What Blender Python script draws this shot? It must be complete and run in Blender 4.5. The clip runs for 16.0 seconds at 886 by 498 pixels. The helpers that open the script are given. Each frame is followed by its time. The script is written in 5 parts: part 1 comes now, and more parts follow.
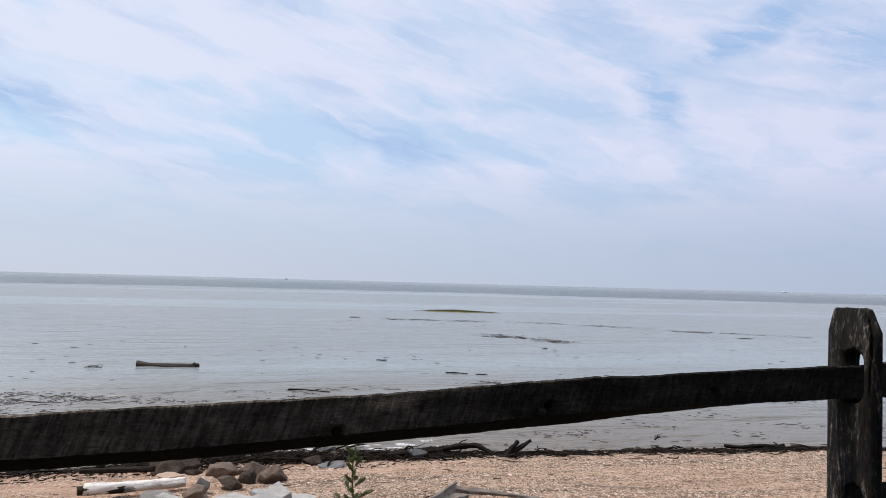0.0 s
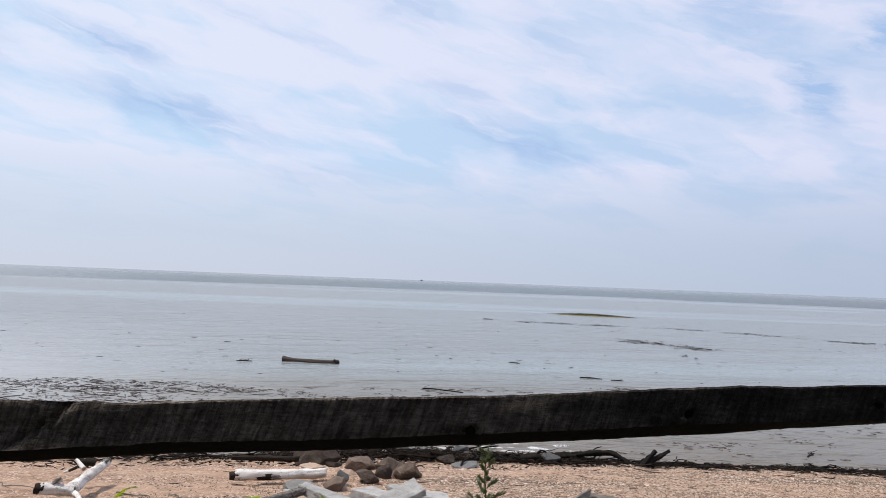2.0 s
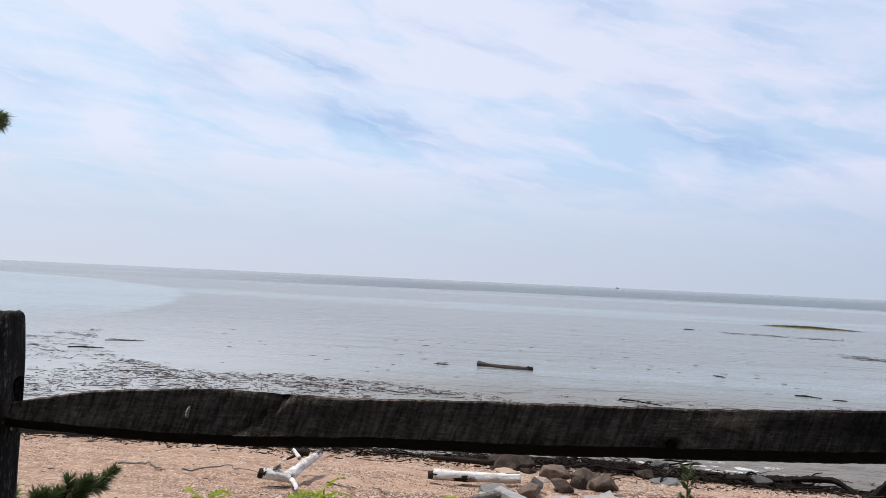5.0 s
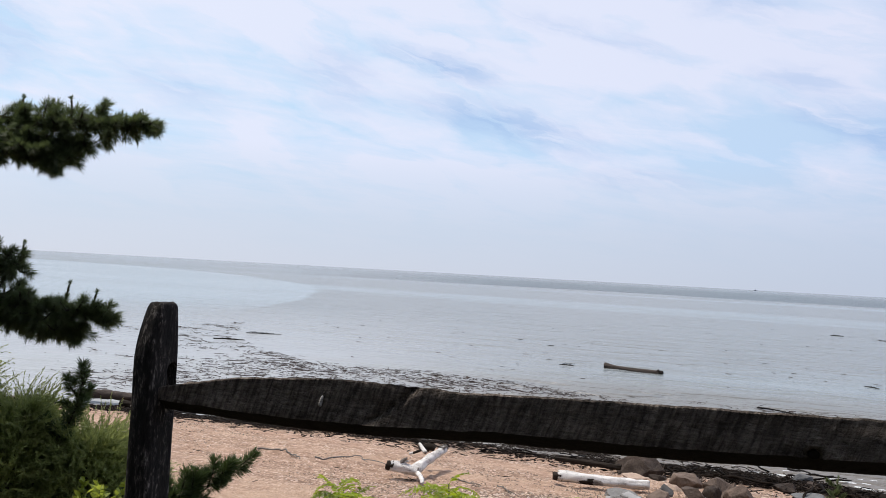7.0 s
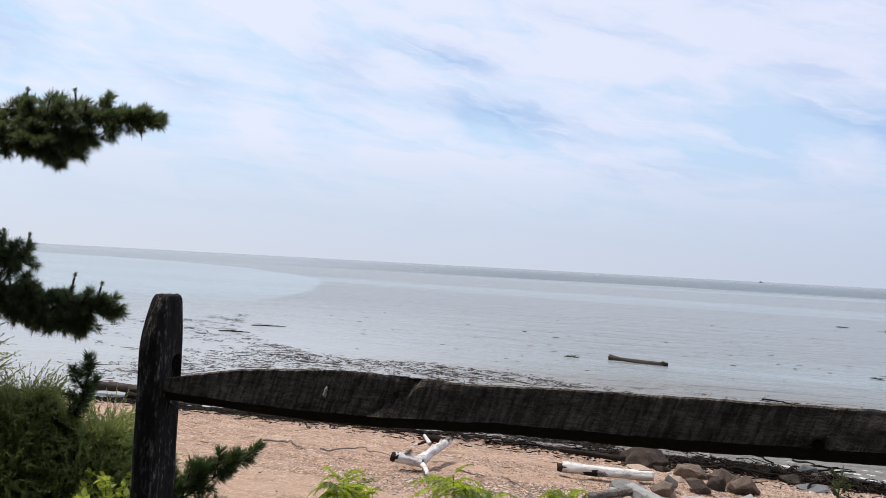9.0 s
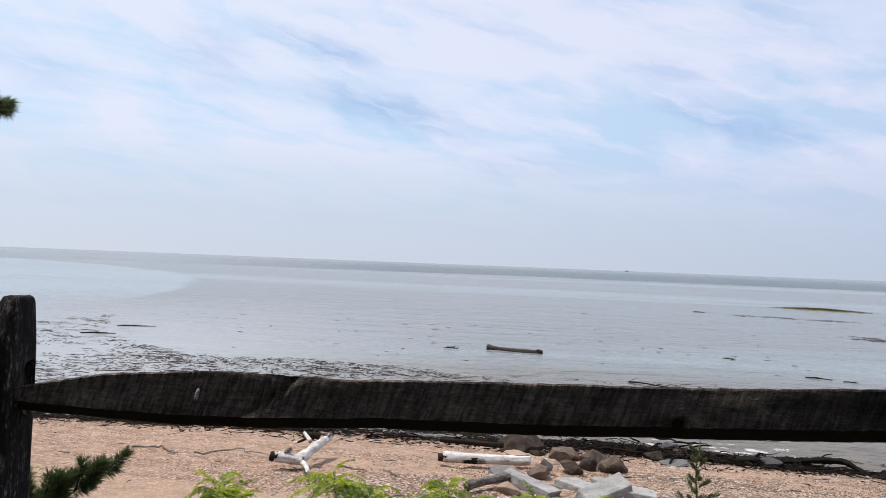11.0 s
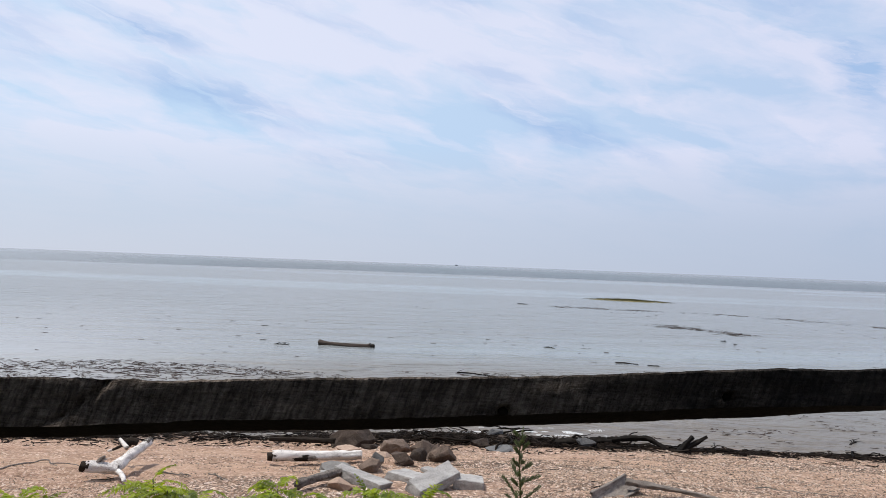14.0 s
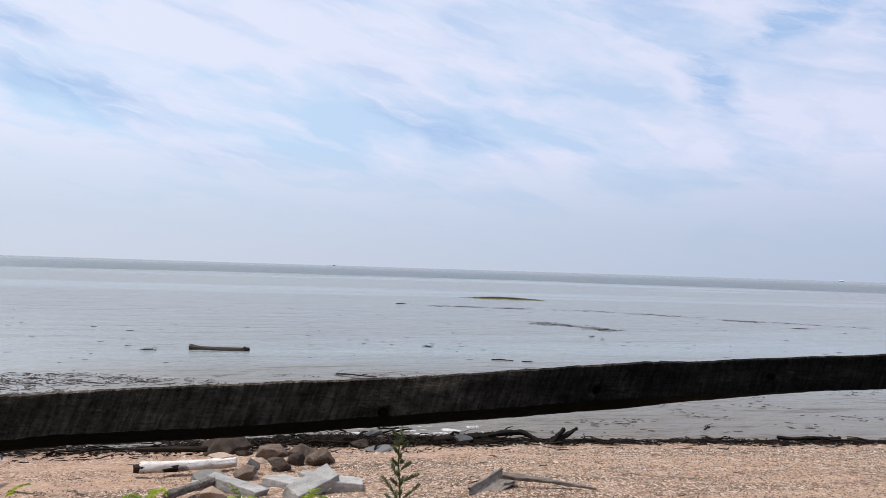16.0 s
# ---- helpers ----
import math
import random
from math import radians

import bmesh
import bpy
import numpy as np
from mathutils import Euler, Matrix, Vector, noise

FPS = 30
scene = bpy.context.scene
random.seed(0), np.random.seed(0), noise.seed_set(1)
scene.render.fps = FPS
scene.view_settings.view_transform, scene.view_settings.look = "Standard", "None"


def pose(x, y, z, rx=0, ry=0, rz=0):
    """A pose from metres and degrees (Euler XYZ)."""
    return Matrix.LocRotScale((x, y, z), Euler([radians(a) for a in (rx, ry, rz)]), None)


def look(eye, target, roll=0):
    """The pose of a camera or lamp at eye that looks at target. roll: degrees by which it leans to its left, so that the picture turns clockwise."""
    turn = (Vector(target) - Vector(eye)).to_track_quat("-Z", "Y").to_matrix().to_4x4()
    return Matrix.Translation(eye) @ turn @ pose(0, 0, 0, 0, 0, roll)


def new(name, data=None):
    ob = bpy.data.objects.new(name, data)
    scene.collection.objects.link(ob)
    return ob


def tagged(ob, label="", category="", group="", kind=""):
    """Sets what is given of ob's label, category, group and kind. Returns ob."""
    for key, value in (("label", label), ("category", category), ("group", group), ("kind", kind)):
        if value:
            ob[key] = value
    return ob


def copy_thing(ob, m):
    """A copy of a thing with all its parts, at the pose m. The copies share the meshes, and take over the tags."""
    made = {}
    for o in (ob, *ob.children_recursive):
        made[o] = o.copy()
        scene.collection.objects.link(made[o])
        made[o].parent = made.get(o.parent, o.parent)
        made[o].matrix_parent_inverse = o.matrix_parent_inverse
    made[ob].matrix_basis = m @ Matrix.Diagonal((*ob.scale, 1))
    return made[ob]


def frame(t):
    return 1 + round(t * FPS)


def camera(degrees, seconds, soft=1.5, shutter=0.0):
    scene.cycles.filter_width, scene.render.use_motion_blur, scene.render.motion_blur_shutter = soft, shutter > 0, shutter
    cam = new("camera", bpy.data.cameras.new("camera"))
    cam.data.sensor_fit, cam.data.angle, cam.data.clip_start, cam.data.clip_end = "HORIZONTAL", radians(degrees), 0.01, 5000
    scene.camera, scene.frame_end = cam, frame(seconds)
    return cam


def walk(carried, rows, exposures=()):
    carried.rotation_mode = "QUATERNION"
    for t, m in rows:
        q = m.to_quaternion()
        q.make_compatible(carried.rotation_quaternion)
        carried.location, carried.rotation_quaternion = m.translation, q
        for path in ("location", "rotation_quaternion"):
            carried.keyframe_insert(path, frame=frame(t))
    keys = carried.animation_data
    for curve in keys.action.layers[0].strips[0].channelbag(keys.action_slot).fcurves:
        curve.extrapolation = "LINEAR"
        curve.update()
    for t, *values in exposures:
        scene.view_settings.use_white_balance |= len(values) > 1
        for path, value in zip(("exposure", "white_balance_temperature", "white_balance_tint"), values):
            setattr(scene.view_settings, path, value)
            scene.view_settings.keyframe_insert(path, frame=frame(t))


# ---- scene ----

# ---------------------------------------------------------------- camera
EYE = 2.70          # the eye above the water; a hand-held pan from one spot behind the fence
cam = camera(62.0, 16.0, 0.65)
# seconds, yaw, pitch, roll, and the drift of the eye in metres
ROWS = [
    (0.0, 0.00, 2.61, 1.52, 0.000, -0.001, 0.002),
    (0.5, 2.16, 2.58, 1.60, -0.001, -0.005, 0.001),
    (1.0, 4.76, 2.53, 1.77, -0.002, -0.004, -0.001),
    (1.5, 7.55, 2.47, 1.89, -0.002, -0.003, -0.001),
    (2.0, 10.33, 2.46, 2.20, -0.002, -0.003, -0.001),
    (2.5, 12.88, 2.48, 2.23, -0.004, -0.003, -0.002),
    (3.0, 15.40, 2.48, 2.30, -0.004, -0.001, -0.004),
    (3.5, 17.81, 2.46, 2.34, -0.005, -0.001, -0.004),
    (4.0, 20.27, 2.47, 2.44, -0.004, -0.001, -0.005),
    (4.2, 21.27, 2.46, 2.48, -0.004, -0.001, -0.005),
    (6.3, 31.90, 2.11, 2.92, 0.001, -0.006, -0.009),
    (6.5, 32.90, 2.05, 2.98, 0.002, -0.007, -0.010),
    (7.0, 34.99, 1.82, 3.18, 0.002, -0.009, -0.011),
    (7.5, 36.44, 1.62, 3.23, 0.001, -0.008, -0.014),
    (8.0, 37.05, 1.46, 3.31, 0.003, -0.009, -0.015),
    (8.2, 37.00, 1.40, 3.31, 0.003, -0.009, -0.015),
    (10.3, 29.30, 1.09, 2.40, 0.003, -0.002, -0.009),
    (10.5, 28.27, 1.10, 2.35, 0.003, -0.002, -0.009),
    (11.0, 25.95, 1.12, 2.25, 0.003, 0.002, -0.011),
    (11.5, 23.66, 1.13, 2.14, 0.002, 0.001, -0.010),
    (12.0, 21.53, 1.19, 2.12, 0.002, 0.004, -0.011),
    (12.5, 19.45, 1.19, 2.17, 0.002, 0.006, -0.009),
    (13.0, 17.34, 1.17, 2.21, 0.002, 0.006, -0.009),
    (13.5, 15.21, 1.16, 2.18, 0.000, 0.009, -0.010),
    (14.0, 12.98, 1.19, 2.19, 0.001, 0.013, -0.012),
    (14.5, 10.60, 1.21, 2.09, -0.001, 0.012, -0.011),
    (15.0, 8.19, 1.28, 2.02, 0.001, 0.013, -0.012),
    (15.5, 5.71, 1.40, 1.93, 0.000, 0.014, -0.012),
    (16.0, 3.55, 1.51, 1.79, -0.002, 0.016, -0.010),
]
walk(cam, [(t, pose(x, y, EYE + z, 0, 0, yaw) @ pose(0, 0, 0, 90 + pitch) @ pose(0, 0, 0, 0, 0, roll)) for t, yaw, pitch, roll, x, y, z in ROWS],
     exposures=((0.0, -0.08), (2.0, -0.06), (4.2, -0.05), (6.5, -0.06), (8.2, -0.02), (10.3, -0.04), (12.5, -0.07), (14.5, -0.09), (16.0, -0.04)))

# ---------------------------------------------------------------- light
SUN_AZ, SUN_EL = 98.0, 68.0      # degrees to the left of straight ahead (minus: right), and above the horizon


def link(tree, a, b):
    tree.links.new(a, b)


def node(tree, kind, **values):
    n = tree.nodes.new(kind)
    for k, v in values.items():
        if k in n.inputs:
            n.inputs[k].default_value = v
    return n


def math_node(tree, op, a, b=None, c=None, clamp=False):
    n = tree.nodes.new("ShaderNodeMath")
    n.operation, n.use_clamp = op, clamp
    for i, v in enumerate((a, b, c)):
        if v is None:
            continue
        if isinstance(v, (int, float)):
            n.inputs[i].default_value = v
        else:
            link(tree, v, n.inputs[i])
    return n.outputs[0]


def ramp(tree, fac, stops):
    n = tree.nodes.new("ShaderNodeValToRGB")
    el = n.color_ramp.elements
    while len(el) < len(stops):
        el.new(0.5)
    for e, (p, c) in zip(el, stops):
        e.position, e.color = p, (c, c, c, 1) if isinstance(c, (int, float)) else (*c, 1)
    link(tree, fac, n.inputs[0])
    return n.outputs[0]


def noise_tex(tree, vec, scale, detail=4, rough=0.55, distort=0.0):
    n = node(tree, "ShaderNodeTexNoise", Scale=scale, Detail=detail, Roughness=rough, Distortion=distort)
    if vec is not None:
        link(tree, vec, n.inputs["Vector"])
    return n.outputs["Fac"]


def mix_col(tree, fac, a, b, kind="MIX"):
    n = tree.nodes.new("ShaderNodeMix")
    n.data_type, n.blend_type = "RGBA", kind
    for sock, v in ((n.inputs[0], fac), (n.inputs[6], a), (n.inputs[7], b)):
        if isinstance(v, (int, float)):
            sock.default_value = v
        elif isinstance(v, tuple):
            sock.default_value = (*v, 1)
        else:
            link(tree, v, sock)
    return n.outputs[2]


def mapped(tree, vec, loc=(0, 0, 0), rot=(0, 0, 0), scale=(1, 1, 1)):
    """Turns a vector, then stretches and moves it."""
    if any(rot):
        n = tree.nodes.new("ShaderNodeMapping")
        n.inputs["Rotation"].default_value = [radians(a) for a in rot]
        link(tree, vec, n.inputs["Vector"])
        vec = n.outputs[0]
    n = tree.nodes.new("ShaderNodeMapping")
    n.inputs["Location"].default_value, n.inputs["Scale"].default_value = loc, scale
    link(tree, vec, n.inputs["Vector"])
    return n.outputs[0]


world = bpy.data.worlds.new("sky")
scene.world = world
world.use_nodes = True
wt = world.node_tree
wt.nodes.clear()
sky = wt.nodes.new("ShaderNodeTexSky")
sky.sky_type, sky.sun_disc = "NISHITA", False
sky.sun_elevation, sky.sun_rotation = radians(SUN_EL), radians(-SUN_AZ)
sky.air_density, sky.dust_density, sky.ozone_density = 1.0, 1.5, 1.0
way = wt.nodes.new("ShaderNodeTexCoord").outputs["Generated"]
sep = wt.nodes.new("ShaderNodeSeparateXYZ")
link(wt, way, sep.inputs[0])
up = math_node(wt, "MAXIMUM", sep.outputs[2], 0.0)
low = math_node(wt, "ADD", up, 0.10)
flat = wt.nodes.new("ShaderNodeCombineXYZ")
link(wt, math_node(wt, "DIVIDE", sep.outputs[0], low), flat.inputs[0])
link(wt, math_node(wt, "DIVIDE", sep.outputs[1], low), flat.inputs[1])
veil = noise_tex(wt, mapped(wt, flat.outputs[0], (2.1, 0.7, 0), (0, 0, -64), (0.58, 0.90, 1)), 1.1, 6, 0.49, 0.9)
broad = noise_tex(wt, mapped(wt, flat.outputs[0], (4.2, 1.1, 0), (0, 0, -60), (0.55, 0.9, 1)), 0.5, 3, 0.5, 0.5)
puffs = noise_tex(wt, mapped(wt, flat.outputs[0], (1.2, 3.1, 0), (0, 0, -52), (1.2, 2.2, 1)), 1.5, 6, 0.56, 1.0)
cover = math_node(wt, "ADD", math_node(wt, "MULTIPLY", veil, 0.42), math_node(wt, "MULTIPLY", broad, 0.46))
cover = math_node(wt, "ADD", cover, math_node(wt, "MULTIPLY", puffs, 0.28))

# the same sky in degrees to the right of straight ahead and above the horizon, pulled about a little
side = math_node(wt, "MULTIPLY", math_node(wt, "ARCTAN2", sep.outputs[0], sep.outputs[1]), 57.2958)
height = math_node(wt, "MULTIPLY", math_node(wt, "ARCSINE", sep.outputs[2]), 57.2958)
chart = wt.nodes.new("ShaderNodeCombineXYZ")
link(wt, side, chart.inputs[0])
link(wt, height, chart.inputs[1])
pull = node(wt, "ShaderNodeTexNoise", Scale=1.0, Detail=4.0, Roughness=0.6)
link(wt, mapped(wt, chart.outputs[0], rot=(0, 0, 14), scale=(0.20, 0.62, 1)), pull.inputs["Vector"])
shift = wt.nodes.new("ShaderNodeVectorMath")
shift.operation = "MULTIPLY_ADD"
link(wt, pull.outputs["Color"], shift.inputs[0])
shift.inputs[1].default_value, shift.inputs[2].default_value = (5.0, 2.0, 0.0), (-2.5, -1.0, 0.0)
drawn = wt.nodes.new("ShaderNodeVectorMath")
link(wt, chart.outputs[0], drawn.inputs[0])
link(wt, shift.outputs[0], drawn.inputs[1])

# rents in the veil, where the blue shows: degrees to the right, up, half length, half width, slant, depth
RENTS = [
    (-4.8, 11.1, 6.2, 1.5, -20, 0.95), (1.0, 9.0, 4.0, 1.0, -26, 0.45), (-9.1, 14.5, 3.8, 1.1, -17, 0.50), (-2.4, 18.5, 4.0, 2.0, -29, 0.40),
    (16.1, 14.0, 3.2, 1.6, -56, 1.15), (22.0, 18.0, 6.2, 1.7, 22, 1.15), (29.0, 17.0, 4.6, 2.8, -30, 1.0), (11.0, 20.0, 5.4, 2.4, -26, 0.70),
    (-36.0, 15.9, 5.4, 1.1, -11, 0.80), (-30.5, 11.6, 8.6, 1.6, -11, 0.80), (-20.8, 7.7, 5.0, 1.0, -2, 0.45), (-13.9, 20.4, 4.6, 1.6, -10, 0.50),
    (-24.6, 18.4, 7.0, 0.8, -14, 0.45), (-43.7, 14.2, 4.2, 2.4, -21, 0.40), (-55.5, 12.4, 4.6, 1.4, -12, 0.35), (-67.4, 14.1, 3.6, 3.4, -3, 0.40)]
rents = None
for x, y, long, wide, slant, depth in RENTS:
    put = wt.nodes.new("ShaderNodeMapping")
    put.vector_type = "TEXTURE"
    put.inputs["Location"].default_value, put.inputs["Rotation"].default_value, put.inputs["Scale"].default_value = (x, y, 0), (0, 0, radians(slant)), (long, wide, 1)
    link(wt, drawn.outputs[0], put.inputs["Vector"])
    off = wt.nodes.new("ShaderNodeVectorMath")
    off.operation = "LENGTH"
    link(wt, put.outputs[0], off.inputs[0])
    fade = node(wt, "ShaderNodeMapRange", **{"From Min": 0.15, "From Max": 1.35, "To Min": depth, "To Max": 0.0})
    fade.interpolation_type = "SMOOTHSTEP"
    link(wt, off.outputs["Value"], fade.inputs["Value"])
    rents = fade.outputs[0] if rents is None else math_node(wt, "MAXIMUM", rents, fade.outputs[0])
fleece = noise_tex(wt, mapped(wt, drawn.outputs[0], (3, 5, 0), (0, 0, 15), (0.095, 0.33, 1)), 1.0, 5, 0.52, 0.7)
cover = math_node(wt, "ADD", math_node(wt, "MULTIPLY", cover, 0.62), math_node(wt, "MULTIPLY", fleece, 0.45))
cloud = math_node(wt, "MULTIPLY", ramp(wt, cover, [(0.485, 0.0), (0.555, 0.55), (0.62, 1.0)]), ramp(wt, up, [(0.05, 0.35), (0.15, 1.0)]))
threads = noise_tex(wt, mapped(wt, drawn.outputs[0], rot=(0, 0, 17), scale=(0.13, 0.72, 1)), 1.0, 6, 0.60, 0.6)
rents = math_node(wt, "MULTIPLY", rents, ramp(wt, threads, [(0.36, 0.18), (0.58, 1.0)]))
thin = math_node(wt, "ADD", rents, math_node(wt, "MULTIPLY", math_node(wt, "SUBTRACT", 1.0, cloud), 0.08), clamp=True)

east = ramp(wt, math_node(wt, "MULTIPLY_ADD", side, 0.01, 0.7), [(0.0, 0.0), (0.45, 0.35), (1.0, 1.0)])
clear = mix_col(wt, 1.0, sky.outputs[0], (0.085, 0.085, 0.095), "MULTIPLY")
clear = mix_col(wt, 0.80, clear, (0.465, 0.655, 0.975))
pale = mix_col(wt, east, (0.615, 0.825, 1.04), (0.515, 0.640, 0.880))
bright = mix_col(wt, east, (0.815, 0.870, 1.035), (0.720, 0.762, 0.955))
both = mix_col(wt, thin, mix_col(wt, cloud, pale, bright), clear)
haze = ramp(wt, up, [(0.0, 1.0), (0.06, 0.72), (0.16, 0.0)])
low_sky = mix_col(wt, east, (0.700, 0.745, 0.850), (0.468, 0.548, 0.700))
both = mix_col(wt, haze, both, low_sky)
back = wt.nodes.new("ShaderNodeBackground")
link(wt, both, back.inputs[0])
back.inputs[1].default_value = 1.0
link(wt, back.outputs[0], wt.nodes.new("ShaderNodeOutputWorld").inputs[0])

sun = new("sun", bpy.data.lights.new("sun", "SUN"))
sun.data.energy, sun.data.angle, sun.data.color = 4.3, radians(5.0), (1.0, 0.93, 0.84)
a, e = radians(SUN_AZ), radians(SUN_EL)
sun.matrix_world = look((-30 * math.sin(a) * math.cos(e), 30 * math.cos(a) * math.cos(e), 30 * math.sin(e)), (0, 0, 0))


# ---------------------------------------------------------------- materials
def material(name):
    m = bpy.data.materials.new(name)
    m.use_nodes = True
    t = m.node_tree
    return m, t, t.nodes["Principled BSDF"]


def bump(tree, bsdf, height, strength, distance=0.01, into=None):
    n = node(tree, "ShaderNodeBump", Strength=strength, Distance=distance)
    link(tree, height, n.inputs["Height"])
    if into is not None:
        link(tree, into, n.inputs["Normal"])
    link(tree, n.outputs[0], bsdf.inputs["Normal"])
    return n.outputs[0]


def where(tree, kind="Object"):
    return tree.nodes.new("ShaderNodeTexCoord").outputs[kind]


def plain(name, dark, light, rough=0.8, scale=8.0, grain=60.0, relief=0.4, depth=0.01, stretch=(1, 1, 1), vary=0.25, gloss=0.2, span=(0.3, 0.7)):
    """A weathered surface: two scales of mottling, a fine bump, and a little change from piece to piece."""
    m, t, b = material(name)
    v = mapped(t, where(t), scale=stretch)
    big, fine = noise_tex(t, v, scale, 5, 0.6, 0.4), noise_tex(t, v, grain, 4, 0.65)
    fac = math_node(t, "ADD", math_node(t, "MULTIPLY", big, 0.6), math_node(t, "MULTIPLY", fine, 0.4))
    rnd = t.nodes.new("ShaderNodeObjectInfo").outputs["Random"]
    isl = t.nodes.new("ShaderNodeNewGeometry").outputs["Random Per Island"]
    fac = math_node(t, "ADD", fac, math_node(t, "MULTIPLY", math_node(t, "SUBTRACT", math_node(t, "ADD", rnd, isl), 1.0), vary))
    link(t, ramp(t, fac, [(span[0], dark), (span[1], light)]), b.inputs["Base Color"])
    b.inputs["Roughness"].default_value, b.inputs["Specular IOR Level"].default_value = rough, gloss
    bump(t, b, math_node(t, "ADD", big, math_node(t, "MULTIPLY", fine, 0.5)), relief, depth)
    return m


def make_sand():
    m, t, b = material("sand")
    p = where(t)
    along = mapped(t, p, rot=(0, 0, -14), scale=(0.55, 1.7, 1))
    big, mid = noise_tex(t, along, 0.55, 4, 0.55, 0.6), noise_tex(t, along, 7.0, 6, 0.68)
    grit = node(t, "ShaderNodeTexVoronoi", Scale=42.0, Randomness=1.0)
    link(t, mapped(t, p, rot=(0, 0, -14), scale=(1.1, 0.8, 1)), grit.inputs["Vector"])
    fine = noise_tex(t, p, 160.0, 3, 0.7)
    base = ramp(t, mid, [(0.30, (0.262, 0.148, 0.097)), (0.48, (0.500, 0.310, 0.210)), (0.70, (0.720, 0.492, 0.358))])
    band = noise_tex(t, mapped(t, p, (0, 3, 0), (0, 0, -15), (0.10, 1.5, 1)), 1.0, 4, 0.6, 0.3)
    base = mix_col(t, ramp(t, band, [(0.46, 0.0), (0.60, 0.65)]), base, (0.62, 0.425, 0.300))
    speck = t.nodes.new("ShaderNodeSeparateColor")
    link(t, grit.outputs["Color"], speck.inputs[0])
    stones = ramp(t, speck.outputs[0], [(0.0, (0.018, 0.014, 0.012)), (0.26, (0.095, 0.062, 0.044)), (0.58, (0.37, 0.242, 0.170)), (0.82, (0.68, 0.505, 0.385)), (1.0, (0.92, 0.83, 0.74))])
    gravel = ramp(t, math_node(t, "ADD", math_node(t, "MULTIPLY", big, 0.7), math_node(t, "MULTIPLY", mid, 0.3)), [(0.38, 0.34), (0.56, 1.0)])
    x = t.nodes.new("ShaderNodeSeparateXYZ")
    link(t, p, x.inputs[0])
    side = ramp(t, math_node(t, "ADD", math_node(t, "MULTIPLY", x.outputs[0], 0.07), math_node(t, "MULTIPLY", big, 0.7)), [(-0.0, 0.42), (0.40, 1.0)])
    gravel = math_node(t, "MULTIPLY", gravel, side)
    gravel = math_node(t, "MULTIPLY", gravel, ramp(t, band, [(0.44, 1.0), (0.58, 0.45)]))
    base = mix_col(t, gravel, base, stones)
    bare = math_node(t, "MULTIPLY", ramp(t, math_node(t, "MULTIPLY_ADD", x.outputs[0], -0.25, math_node(t, "MULTIPLY", mid, 0.3)), [(0.70, 0.0), (0.85, 1.0)]), ramp(t, math_node(t, "MULTIPLY", x.outputs[1], 0.25), [(0.10, 0.0), (0.28, 1.0)]))
    # mostly hidden ground by the fence, darkened to cut bounce onto the rail
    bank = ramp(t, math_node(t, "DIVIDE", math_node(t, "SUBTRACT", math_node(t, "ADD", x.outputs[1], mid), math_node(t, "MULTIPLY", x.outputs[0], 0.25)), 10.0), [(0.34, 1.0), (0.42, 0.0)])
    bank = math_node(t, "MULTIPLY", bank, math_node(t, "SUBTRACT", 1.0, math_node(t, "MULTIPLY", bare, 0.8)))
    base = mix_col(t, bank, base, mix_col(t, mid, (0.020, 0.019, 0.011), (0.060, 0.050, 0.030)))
    wet = ramp(t, math_node(t, "ADD", x.outputs[2], math_node(t, "MULTIPLY", mid, 0.06)), [(0.05, 1.0), (0.11, 0.0)])
    base = mix_col(t, wet, base, mix_col(t, 1.0, base, (0.42, 0.40, 0.38), "MULTIPLY"))
    link(t, base, b.inputs["Base Color"])
    rough = math_node(t, "SUBTRACT", 0.92, math_node(t, "MULTIPLY", wet, 0.5))
    link(t, rough, b.inputs["Roughness"])
    h = math_node(t, "ADD", math_node(t, "MULTIPLY", mid, 0.8), math_node(t, "MULTIPLY", math_node(t, "SUBTRACT", 1.0, grit.outputs["Distance"]), 0.5))
    bump(t, b, math_node(t, "ADD", h, math_node(t, "MULTIPLY", fine, 0.3)), 1.0, 0.06)
    return m


